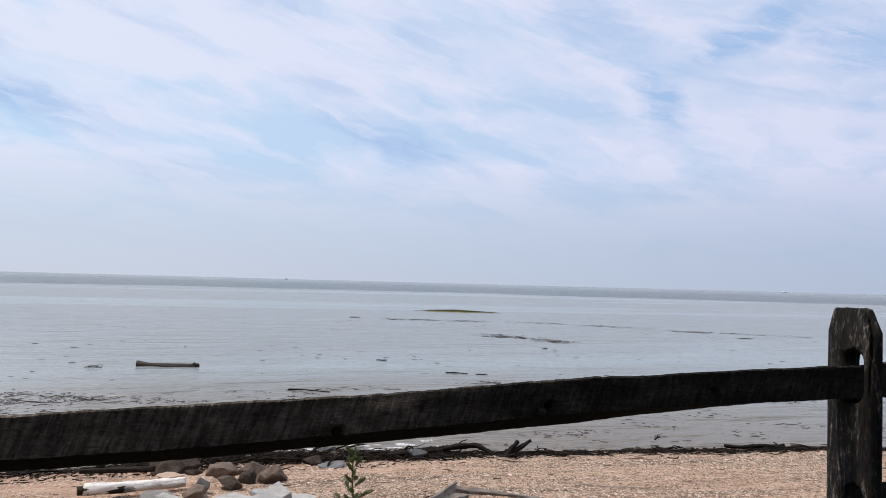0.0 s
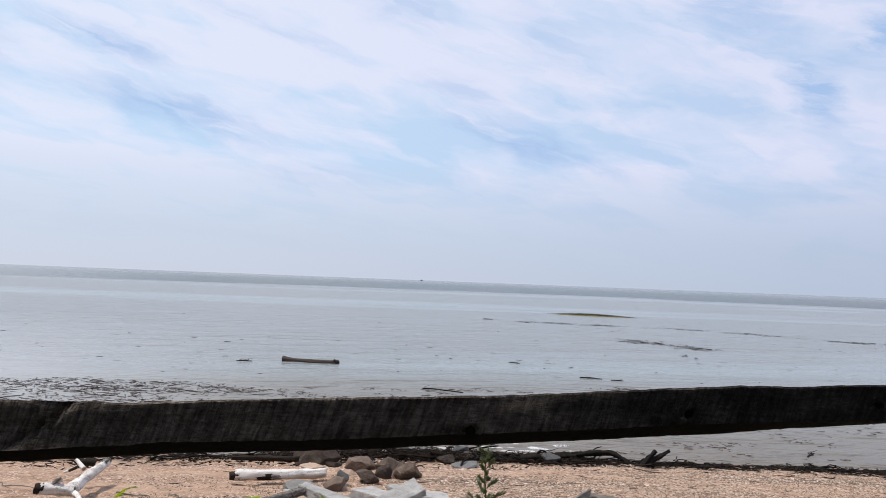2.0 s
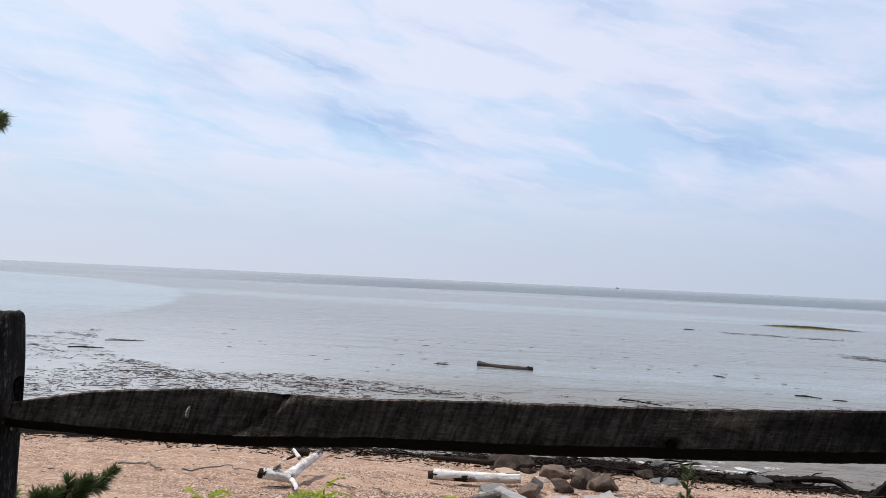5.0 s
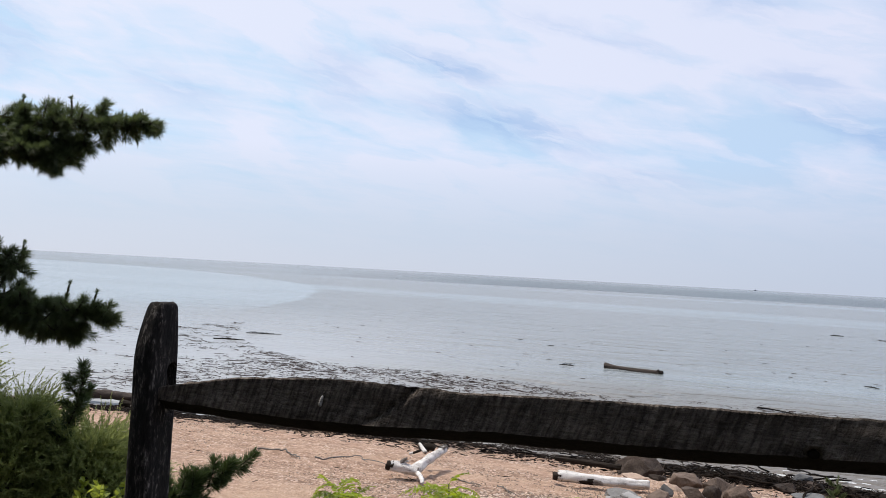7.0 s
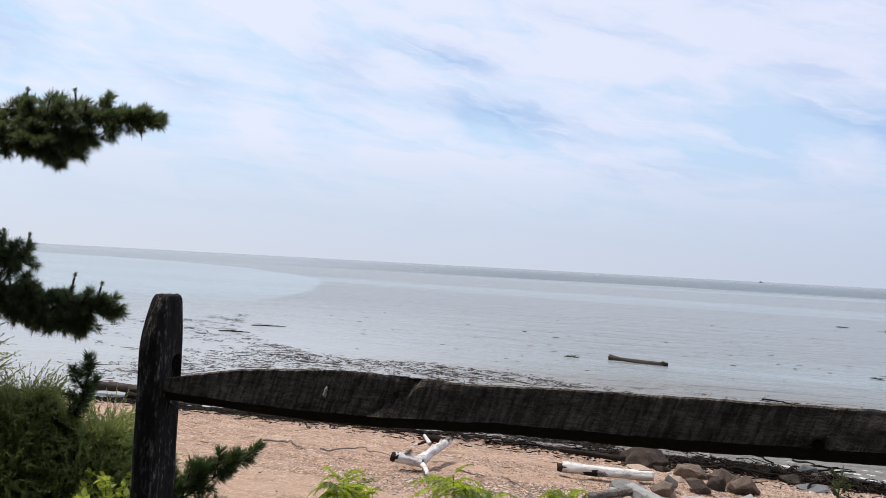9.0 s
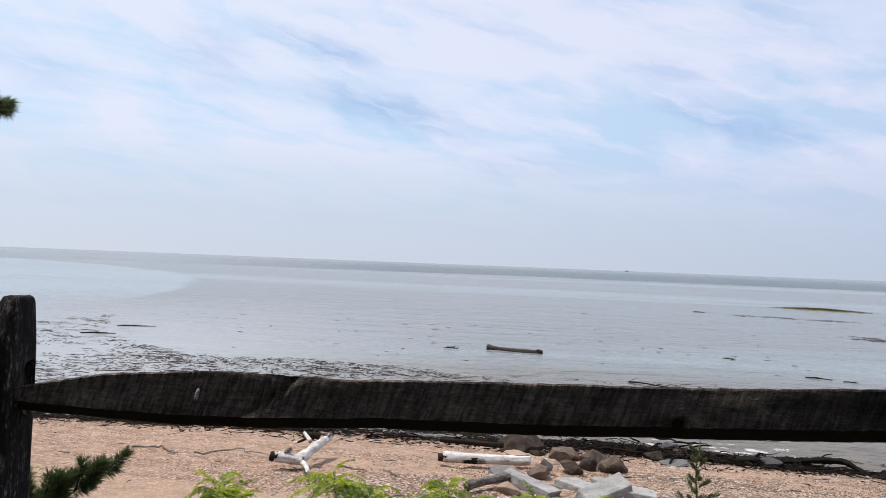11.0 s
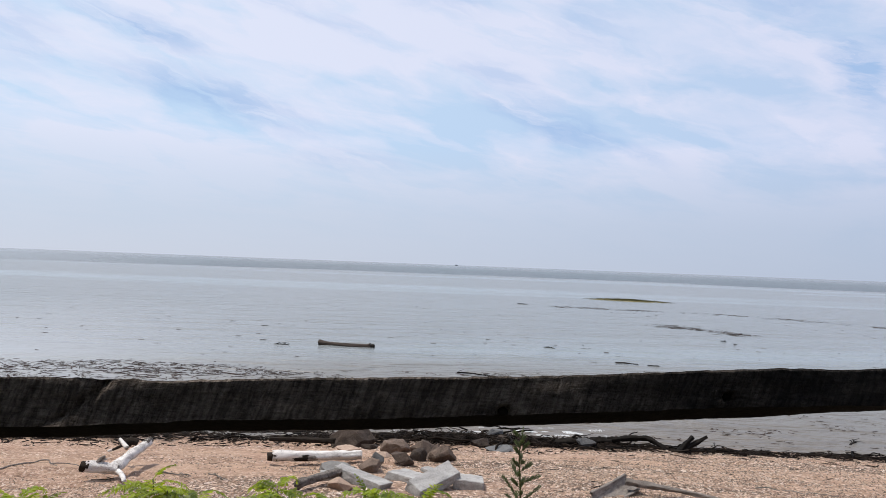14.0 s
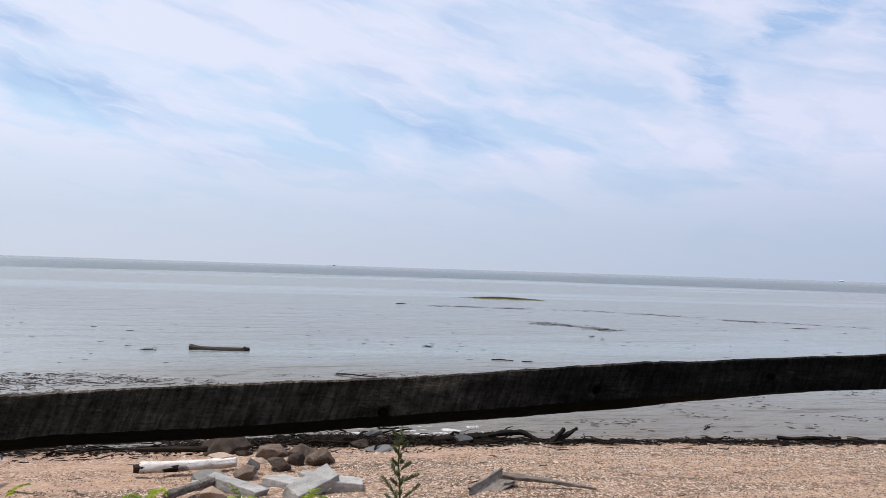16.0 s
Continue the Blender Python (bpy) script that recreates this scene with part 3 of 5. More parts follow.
def rail_mesh(name, parent, s0, s1, top, low, front=1.66, crack=True, knots=()):
    """One split rail: a rough sawn face, a chamfer below it, tapered ends."""
    bm = bmesh.new()
    n, rings = int((s1 - s0) / 0.011), []
    for i in range(n + 1):
        s = s0 + (s1 - s0) * i / n
        zt, zl = curve(top, s), curve(low, s) - 0.0155 * smoothstep(1.3, 0.5, s) * smoothstep(-1.5, -1.0, s)
        zt += 0.0032 * noise.noise((s * 7, 0, 1)) + 0.0022 * noise.noise((s * 34, 0, 2)) + 0.0012 * noise.noise((s * 90, 0, 2))
        zl += 0.0030 * noise.noise((s * 6, 0, 3)) + 0.0015 * noise.noise((s * 40, 0, 4))
        edge = zl + 0.030 * smoothstep(1.5, 0.6, s) + 0.006 + 0.003 * noise.noise((s * 9, 0, 7))
        ring = []
        for k in range(11):
            z = edge + (zt - 0.004 - edge) * k / 10
            y = front + 0.0035 * noise.noise((s * 5, z * 22, 5)) + 0.0016 * noise.noise((s * 46 + z * 30, z * 40, 6))
            if crack:
                line = -0.713 - 1.05 * (zt - z) - 9.0 * max(0.0, zt - z - 0.05) ** 2 + 0.012 * noise.noise((z * 40, 0, 12))
                y += 0.0035 * smoothstep(0.012, -0.030, s - line) * smoothstep(-0.40, -0.02, s - line) - 0.0006 * math.exp(-((s - line - 0.026) / 0.018) ** 2) + 0.013 * math.exp(-((s - line + 0.004) / 0.011) ** 2) * (0.6 + 0.8 * noise.noise((s * 30, z * 30, 8)))
            for ks, kz, kr in knots:
                q = math.hypot(s - ks, z - kz) / kr
                y += 0.014 * math.exp(-q ** 4) - 0.004 * math.exp(-((q - 1.5) / 0.4) ** 2)
            ring.append((y, z))
        back = front + 0.075 - 0.02 * smoothstep(1.2, 1.6, abs(s))
        ring += [(front + 0.003, zt), (back - 0.008, zt - 0.022), (back, zt - 0.034), (back - 0.002, zl + 0.010), (back - 0.006, zl), (front + 0.060, zl - 0.001), (front + 0.046, zl + 0.004)]
        rings.append([bm.verts.new((s, y, z)) for y, z in ring])
    w = len(rings[0])
    for a_, b_ in zip(rings, rings[1:]):
        for k in range(w):
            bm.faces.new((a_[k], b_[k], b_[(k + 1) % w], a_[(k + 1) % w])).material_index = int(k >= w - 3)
    for a_, b_ in zip(rings, rings[1:]):      # crisp arrises
        for k in (0, 10, 11):
            bm.edges.get((a_[k], b_[k])).smooth = False
    bm.faces.new(rings[0])
    bm.faces.new(rings[-1][::-1])
    bmesh.ops.recalc_face_normals(bm, faces=bm.faces)
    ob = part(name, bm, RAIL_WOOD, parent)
    ob.data.materials.append(CHAR_WOOD)       # darker wood on the lower faces puts the underside's shade into colour
    return ob


def fence_rail():
    ob = thing("fence_rail", (0, 0, 0), "dark weathered split-timber top rail with saw marks and knots", "fence rail", "rails of the fence", FENCE_TURN)
    ks = [(0.164, 2.364, 0.014), (0.663, 2.415, 0.011), (1.108, 2.450, 0.008)]
    rail_mesh("timber", ob, -1.545, 1.585, RAIL_TOP, RAIL_LOW, knots=ks)
    for s, z, r in ks:
        bm = bmesh.new()
        bmesh.ops.create_icosphere(bm, subdivisions=2, radius=1.0, matrix=Matrix.Translation((s, 1.668, z)) @ Matrix.Diagonal((r * 0.85, 0.004, r * 0.75, 1)))
        part("knot", bm, WET_WOOD, ob, "black knot hole in the rail")
    bm = bmesh.new()
    tube(bm, spread([(-0.978, 1.6625, 2.326), (-0.9755, 1.661, 2.340), (-0.971, 1.6625, 2.356)], 6), [0.0030, 0.0052, 0.0052, 0.0048, 0.0042, 0.0024], 6)
    part("scar", bm, PALE_WOOD, ob, "small pale scratch on the dark wood")


def next_rails():
    """The rails of the next bay, whose ends sit in the same post."""
    ob = thing("fence_rail", (0, 0, 0), "dark weathered split-timber top rail of the next bay", "fence rail", "rails of the fence", FENCE_TURN)
    rail_mesh("timber", ob, 1.540, 4.55, [(1.5, 2.500), (1.8, 2.525), (4.6, 2.60)], [(1.5, 2.425), (1.8, 2.405), (4.6, 2.48)], 1.700, False)
    ob = thing("fence_rail", (0, 0, 0), "dark weathered split-timber lower rail of the next bay", "fence rail", "rails of the fence", FENCE_TURN)
    rail_mesh("timber", ob, 1.535, 4.55, [(1.5, 2.185), (1.8, 2.205), (4.6, 2.25)], [(1.5, 2.115), (1.8, 2.095), (4.6, 2.13)], 1.675, False)


def fence_post(s0, s1, y0, y1, top, slots, foot, shoulder, near, away, bow, label):
    """A split post with through slots for the rails; near, away: how far its head is cut back on the two sides, in parts of its half width."""
    ob = thing("fence_post", (0, 0, 0), label, "fence post", "posts of the fence", FENCE_TURN)
    bm = bmesh.new()
    cs, cy, hs, hy = (s0 + s1) / 2, (y0 + y1) / 2, (s1 - s0) / 2, (y1 - y0) / 2
    rings, side = [], 44
    levels = [foot - 0.25 + (top - foot + 0.22) * i / 88 for i in range(88)] + [top - 0.03 * q for q in (1.0, 0.8, 0.6, 0.45, 0.32, 0.2, 0.1, 0.03, 0.0)]
    n = len(levels) - 1
    for i, z in enumerate(levels):
        f = max(0.0, (z - top + shoulder) / shoulder) ** bow
        crown = 1 - 0.13 * bow + 0.13 * bow * math.sqrt(max(0.0, 1 - max(0.0, 1 - (top - z) / 0.022) ** 2))      # worn round at the very top
        kx, ky = (1 + 0.05 * (top - z)) * crown, (1 + 0.04 * (top - z)) * crown
        ring = []
        for k in range(side):
            w = 2 * math.pi * k / side
            c, s_ = math.cos(w), math.sin(w)
            px = math.copysign(abs(c) ** 0.45, c) * hs * kx
            py = math.copysign(abs(s_) ** 0.45, s_) * hy * ky
            px *= 1 - f * (near if px < 0 else away)
            py *= 1 - f * (near if py < 0 else away)
            r = 1 + 0.05 * noise.noise((px * 22 + cs, py * 22, z * 2.0)) + 0.035 * noise.noise((px * 90, py * 90 + cs, z * 5))
            r -= 0.30 * math.exp(-((w - 4.45 + 0.25 * noise.noise((0, cs, z * 6))) / 0.07) ** 2) * smoothstep(top - 0.30, top - 0.02, z)      # a drying crack
            ring.append(bm.verts.new((cs + px * r, cy + py * r, z + (0.006 * noise.noise((px * 60, py * 60, 3)) if i == n else 0))))
        rings.append(ring)
    for a_, b_ in zip(rings, rings[1:]):
        for k in range(side):
            bm.faces.new((a_[k], a_[(k + 1) % side], b_[(k + 1) % side], b_[k]))
    bm.faces.new(rings[0][::-1])
    bm.faces.new(rings[-1])
    post = part("post_body", bm, POST_WOOD, None)
    bm = bmesh.new()
    for ya, yb, za, zb in slots:
        r, ym = (yb - ya) / 2, (ya + yb) / 2
        outline = [(ym + r * math.cos(w), zb - r + r * math.sin(w)) for w in [math.pi * k / 10 for k in range(11)]]
        outline += [(ym + r * math.cos(w), za + r + r * math.sin(w)) for w in [math.pi + math.pi * k / 10 for k in range(11)]]
        a_ = [bm.verts.new((s0 - 0.1, y, z)) for y, z in outline]
        b_ = [bm.verts.new((s1 + 0.1, y, z)) for y, z in outline]
        for k in range(len(a_)):
            bm.faces.new((a_[k], a_[(k + 1) % len(a_)], b_[(k + 1) % len(a_)], b_[k]))
        bm.faces.new(a_[::-1])
        bm.faces.new(b_)
    bmesh.ops.recalc_face_normals(bm, faces=bm.faces)
    cutter = part("cutter", bm, POST_WOOD, None)
    cut = post.modifiers.new("slots", "BOOLEAN")
    cut.operation, cut.object, cut.solver = "DIFFERENCE", cutter, "EXACT"
    bpy.context.view_layer.update()
    solid = bpy.data.meshes.new_from_object(post.evaluated_get(bpy.context.evaluated_depsgraph_get()))
    post.modifiers.clear()
    post.data = solid
    bpy.data.objects.remove(cutter)
    post.parent = ob
    return ob


fence_rail()
next_rails()
fence_post(1.526, 1.578, 1.611, 1.766, 2.662, [(1.629, 1.697, 2.41, 2.556), (1.629, 1.695, 2.05, 2.204)], ground(1.15, 1.97), 0.062, 0.26, 0.24, 0.8, "dark weathered split-timber fence post with slotted mortises")
fence_post(-1.580, -1.505, 1.628, 1.742, 2.557, [(1.690, 1.734, 2.235, 2.385)], ground(-1.85, 1.27), 0.165, 0.50, 0.12, 1.7, "dark weathered split-timber end post with a rounded top")


# ---------------------------------------------------------------- stones
def rock(x, y, w, d, h, mat, label, seed, turn=0.0, sink=0.25, group="boulders on the beach"):
    """An angular broken stone; h is what stands above the sand."""
    rng = random.Random(seed)
    h *= 1.2 / (1 - sink)
    bm = bmesh.new()
    for k in range(13):
        u, v = rng.uniform(-0.9, 1), 2.4 * k + rng.uniform(-0.5, 0.5)
        q = math.sqrt(max(0.0, 1 - abs(u) ** 3))
        j = rng.uniform(0.86, 1.10)
        bm.verts.new((w / 2 * q * math.cos(v) * j, d / 2 * q * math.sin(v) * j, h * (0.5 + 0.5 * u)))
    hull = bmesh.ops.convex_hull(bm, input=bm.verts)
    bmesh.ops.delete(bm, geom=[g for g in hull["geom_interior"] if isinstance(g, bmesh.types.BMVert)], context="VERTS")
    bmesh.ops.dissolve_limit(bm, angle_limit=0.36, verts=bm.verts, edges=bm.edges)
    bmesh.ops.bevel(bm, geom=bm.edges[:], offset=0.035 * min(w, h * 1.5), segments=2, profile=0.6, affect="EDGES")
    bmesh.ops.triangulate(bm, faces=bm.faces)
    bmesh.ops.subdivide_edges(bm, edges=[e_ for e_ in bm.edges if e_.calc_length() > 0.04], cuts=3, use_grid_fill=True)
    bm.normal_update()
    for v in bm.verts:
        p = v.co * 9
        v.co += v.normal * w * (0.030 * noise.noise((p.x + seed, p.y, p.z)) + 0.016 * noise.noise((p.x * 3, p.y * 3 + seed, p.z * 3)) + 0.008 * noise.noise((p.x * 8, p.y * 8, p.z * 8 + seed)))
    ob = part("boulder", bm, mat, smooth=False)
    ob.matrix_world = pose(x, y, ground(x, y) - sink * h, 0, 0, turn)
    return tagged(ob, label, "rock", group)


rock(-3.50, 9.90, 0.70, 0.42, 0.25, ROCK_DARK, "large dark brown boulder against the driftwood line", 11, 10)
rock(-3.14, 9.62, 0.25, 0.20, 0.07, ROCK_BROWN, "small tan stone beside a boulder", 12)
rock(-3.36, 9.40, 0.34, 0.24, 0.04, ROCK_TAN, "low sand-coloured stone half buried", 27)
rock(-2.71, 9.50, 0.46, 0.34, 0.15, ROCK_BROWN, "angular grey-brown boulder on the sand", 13, 20)
rock(-2.32, 9.36, 0.36, 0.36, 0.18, ROCK_BROWN, "grey-brown boulder with a split face", 14, -15)
rock(-2.12, 9.12, 0.38, 0.30, 0.17, ROCK_BROWN, "brown boulder wedged between others", 28, 50)
rock(-1.96, 8.92, 0.36, 0.28, 0.17, ROCK_BROWN, "brown pointed boulder on pale sand", 15, 30)
rock(-2.36, 8.54, 0.32, 0.26, 0.14, ROCK_DARK, "dark rounded boulder on the sand", 16)
rock(-2.24, 8.86, 0.25, 0.22, 0.13, ROCK_DARK, "dark stone between boulders", 17, 40)
rock(-2.72, 8.92, 0.28, 0.22, 0.05, ROCK_TAN, "low sand-coloured stone among boulders", 18)
rock(-2.58, 8.02, 0.30, 0.26, 0.13, ROCK_BROWN, "rough brown stone at the end of a log", 19, 60)
rock(-2.62, 8.30, 0.20, 0.18, 0.15, ROCK_GREY, "upright grey stone at the end of a log", 29, 15)
rock(-2.94, 7.92, 0.60, 0.40, 0.07, ROCK_GREY, "flat grey stone half sunk in sand", 20, -12, 0.4)
rock(-2.52, 6.86, 0.27, 0.22, 0.10, ROCK_TAN, "pale rounded stone by the slabs", 21)
rock(-1.42, 10.38, 0.50, 0.36, 0.07, ROCK_SHORE, "wet blue-grey stone near the water", 22, 15)
rock(-1.79, 10.66, 0.34, 0.26, 0.11, ROCK_DARK, "dark wet stone among driftwood", 23)
rock(-1.72, 11.50, 0.42, 0.30, 0.16, ROCK_SHORE, "dark pointed stone at the edge of the water", 24, 30)
rock(-1.56, 11.05, 0.30, 0.24, 0.13, ROCK_DARK, "small dark stone at the edge of the water", 25)
rock(-1.07, 11.30, 0.36, 0.26, 0.10, ROCK_DARK, "low black stone washed by the water", 30, 20)
rock(-0.30, 11.18, 0.40, 0.28, 0.12, ROCK_SHORE, "grey stone washed by the water", 26, -10)


def slab(x, y, l, w, h, turn, tip, lean, label, seed, lift=0.0):
    """A broken block of pale granite."""
    bm = bmesh.new()
    bmesh.ops.create_cube(bm, size=1.0, matrix=Matrix.Diagonal((l, w, h, 1)))
    rng = random.Random(seed)
    for v in bm.verts:
        v.co += Vector((rng.uniform(-1, 1) * 0.06 * l, rng.uniform(-1, 1) * 0.07 * w, rng.uniform(-1, 1) * 0.05 * h))
    bmesh.ops.bevel(bm, geom=bm.edges[:], offset=0.014, segments=2, profile=0.6, affect="EDGES")
    bmesh.ops.subdivide_edges(bm, edges=[e_ for e_ in bm.edges if e_.calc_length() > 0.06], cuts=7, use_grid_fill=True)
    for v in bm.verts:
        p = v.co * 11
        v.co += v.normal * (0.009 * noise.noise((p.x + seed, p.y, p.z)) + 0.004 * noise.noise((p.x * 4, p.y * 4 + seed, p.z * 4)))
    ob = part("granite_block", bm, SLAB, smooth=False)
    ob.matrix_world = pose(x, y, ground(x, y) + h / 2 - 0.03 + lift, tip, lean, turn)
    return tagged(ob, label, "stone block", "broken granite blocks")


slab(-2.02, 7.60, 0.38, 0.30, 0.11, -18, -7, 3, "pale grey broken granite block lying flat", 31)
slab(-1.65, 7.20, 0.22, 0.58, 0.11, -25, 8, 16, "long pale granite block leaning on the others", 32, 0.06)
slab(-1.37, 7.50, 0.30, 0.32, 0.12, 12, -5, 3, "pale granite block with a cut square end", 33)
slab(-2.40, 7.12, 0.66, 0.18, 0.11, -24, -5, 5, "long narrow grey granite block", 34, 0.04)
slab(-2.80, 7.36, 0.26, 0.22, 0.09, 20, -5, 0, "small pale granite chunk half buried", 35)
slab(-1.93, 8.22, 0.24, 0.16, 0.06, -30, -4, 6, "thin grey granite flake on the sand", 36)


# ---------------------------------------------------------------- driftwood
def drift(name, label, category, pieces, at=(0, 0, 0), group="driftwood", gnarl=0.55):
    """One piece of driftwood; pieces: (name, path, r0, r1, material, label)."""
    ob = thing(name, at, label, category, group)
    for i, (n, path, r0, r1, mat, lab) in enumerate(pieces):
        bm = bmesh.new()
        k = max(18, 12 * len(path))
        tube(bm, spread(path, k), taper(k, r0, r1, 0.25 * gnarl * r0), 18, gnarl, 3.7 * i + path[0][0])
        part(n, bm, mat, ob, lab)
    return ob


drift("driftwood_log", "bleached white driftwood log with a charred end on sand", "driftwood", [
    ("trunk", [(-3.74, 7.92, 0.405), (-3.3, 8.19, 0.385), (-2.86, 8.48, 0.37)], 0.062, 0.050, PALE_WOOD, ""),
    ("burnt_end", [(-3.79, 7.888, 0.405), (-3.70, 7.944, 0.400)], 0.047, 0.052, CHAR_WOOD, "black charred log end"),
    ("bark_patch", [(-3.60, 7.980, 0.384), (-3.50, 8.032, 0.378), (-3.38, 8.100, 0.376)], 0.018, 0.040, CHAR_WOOD, "dark strip of bark left on the log"),
    ("bark_patch", [(-3.39, 8.095, 0.377), (-3.28, 8.165, 0.374), (-3.12, 8.272, 0.372)], 0.039, 0.014, GREY_WOOD, "grey strip of bark left on the log")], gnarl=0.28)
drift("driftwood_branch", "bleached forked driftwood branch lying on sand", "driftwood", [
    ("stem", [(-5.06, 6.45, 0.535), (-4.95, 6.53, 0.515), (-4.82, 6.62, 0.485)], 0.056, 0.050, PALE_WOOD, ""),
    ("arm", [(-4.86, 6.62, 0.485), (-4.93, 7.00, 0.535), (-4.99, 7.38, 0.575)], 0.056, 0.042, PALE_WOOD, ""),
    ("arm_end", [(-4.98, 7.30, 0.570), (-5.00, 7.42, 0.590)], 0.046, 0.036, GREY_WOOD, "grey broken end"),
    ("hollow_end", [(-5.10, 6.42, 0.545), (-5.04, 6.465, 0.535)], 0.046, 0.055, CHAR_WOOD, "dark hollow end"),
    ("stub", [(-4.98, 6.52, 0.56), (-4.945, 6.54, 0.605), (-4.915, 6.55, 0.625)], 0.024, 0.010, GREY_WOOD, ""),
    ("stub", [(-4.97, 6.53, 0.56), (-4.94, 6.55, 0.585), (-4.90, 6.56, 0.595)], 0.018, 0.008, PALE_WOOD, ""),
    ("root", [(-5.10, 7.15, 0.555), (-5.18, 7.19, 0.59), (-5.25, 7.23, 0.622)], 0.026, 0.014, PALE_WOOD, ""),
    ("root", [(-5.17, 7.20, 0.575), (-5.226, 7.15, 0.541), (-5.265, 7.10, 0.520)], 0.016, 0.010, CHAR_WOOD, ""),
    ("root_tip", [(-5.255, 7.11, 0.526), (-5.285, 7.08, 0.515)], 0.016, 0.010, PALE_WOOD, "pale broken root end"),
    ("burl", [(-5.19, 7.24, 0.565), (-5.13, 7.27, 0.595), (-5.07, 7.30, 0.58)], 0.050, 0.036, CHAR_WOOD, "dark root burl"),
    ("burl_spike", [(-5.15, 7.27, 0.60), (-5.13, 7.29, 0.645), (-5.09, 7.30, 0.652)], 0.022, 0.006, CHAR_WOOD, ""),
    ("spur", [(-4.80, 6.60, 0.475), (-4.64, 6.45, 0.490), (-4.53, 6.33, 0.475)], 0.026, 0.017, PALE_WOOD, "")], gnarl=0.35)
board_piece = drift("driftwood_board", "grey split trunk half and stick of driftwood on gravel", "driftwood", [
    ("stick", [(0.20, 7.78, 0.56), (0.42, 7.80, 0.535), (0.70, 7.78, 0.52), (0.95, 7.74, 0.505), (1.16, 7.66, 0.50)], 0.034, 0.012, GREY_WOOD, "")])
bm = bmesh.new()
shell = []
for i in range(26):
    f = i / 25
    row = []
    for side_, n in ((0.0, 13), (0.022, 13)):
        for k in range(n):
            w = math.pi * (0.08 + 0.84 * (k if side_ == 0 else n - 1 - k) / (n - 1))
            r = 0.115 - side_ + 0.010 * noise.noise((f * 7, k * 0.5, side_ * 50)) + 0.005 * noise.noise((f * 22, k * 1.7, 3))
            row.append(bm.verts.new((-0.33 + 0.66 * f + 0.045 * noise.noise((k * 0.6, side_, 4)) * (1 if i in (0, 1, 24, 25) else 0), -r * math.cos(w), r * 0.75 * math.sin(w) + 0.02 * math.sin(3 * f))))
    shell.append(row)
m_ = len(shell[0])
for a_, b_ in zip(shell, shell[1:]):
    for k in range(m_):
        bm.faces.new((a_[k], a_[(k + 1) % m_], b_[(k + 1) % m_], b_[k]))
bm.faces.new(shell[0][::-1])
bm.faces.new(shell[-1])
bmesh.ops.recalc_face_normals(bm, faces=bm.faces)
plank = part("board", bm, GREY_WOOD, board_piece, "hollow split trunk with rough bark")
plank.matrix_world = pose(0.12, 7.60, 0.53, 214, -5, 60)
drift("driftwood_stub", "grey weathered driftwood stub beside granite blocks", "driftwood", [
    ("stub", [(-2.84, 6.58, 0.55), (-2.76, 6.85, 0.545), (-2.60, 7.18, 0.545)], 0.044, 0.030, GREY_WOOD, "")])
drift("driftwood_log", "dark sodden log lying along the driftwood line", "driftwood", [
    ("trunk", [(-4.50, 9.42, 0.20), (-4.1, 9.52, 0.20), (-3.66, 9.70, 0.19)], 0.028, 0.036, CHAR_WOOD, "")])
drift("driftwood_branch", "black waterlogged branch at the edge of the water", "driftwood", [
    ("stem", [(-0.18, 11.40, 0.10), (0.12, 11.48, 0.15), (0.40, 11.56, 0.185), (0.62, 11.58, 0.18), (0.78, 11.52, 0.11), (0.88, 11.48, 0.03)], 0.046, 0.030, WET_WOOD, ""),
    ("twig", [(0.30, 11.54, 0.18), (0.36, 11.58, 0.24), (0.46, 11.60, 0.27)], 0.012, 0.005, WET_WOOD, ""),
    ("butt", [(-0.30, 11.34, 0.08), (-0.16, 11.40, 0.12), (0.06, 11.46, 0.12)], 0.078, 0.055, WET_WOOD, "")])
drift("driftwood_branch", "black forked log end standing out of the water", "driftwood", [
    ("arm", [(0.98, 11.38, 0.02), (1.12, 11.46, 0.16), (1.24, 11.55, 0.28)], 0.042, 0.030, WET_WOOD, ""),
    ("arm", [(1.08, 11.44, 0.08), (1.26, 11.54, 0.18), (1.45, 11.62, 0.28)], 0.034, 0.024, WET_WOOD, "")])
drift("driftwood_log", "short black stump half in the water", "driftwood", [
    ("trunk", [(-0.74, 11.10, 0.10), (-0.55, 11.16, 0.13), (-0.40, 11.20, 0.12)], 0.06, 0.055, WET_WOOD, ""),
    ("spike", [(-0.52, 11.18, 0.15), (-0.44, 11.2, 0.23), (-0.36, 11.22, 0.20)], 0.02, 0.008, WET_WOOD, "")])
drift("driftwood_log", "long dark log stranded on the driftwood line", "driftwood", [
    ("trunk", [(4.80, 12.50, 0.10), (5.05, 12.46, 0.09), (5.40, 12.45, 0.12), (5.85, 12.58, 0.08)], 0.020, 0.034, WET_WOOD, "")])
drift("driftwood_log", "thick brown log lying on the driftwood line", "driftwood", [
    ("trunk", [(-13.05, 7.36, 0.13), (-12.5, 7.62, 0.15), (-11.9, 7.86, 0.14), (-11.2, 8.16, 0.12)], 0.085, 0.070, LOG_WOOD, "")], gnarl=0.25)
drift("driftwood_log", "short rotten log stacked under a thicker one", "driftwood", [
    ("trunk", [(-12.0, 7.52, 0.08), (-11.5, 7.70, 0.09), (-11.0, 7.95, 0.07)], 0.055, 0.045, CHAR_WOOD, "")], gnarl=0.4)
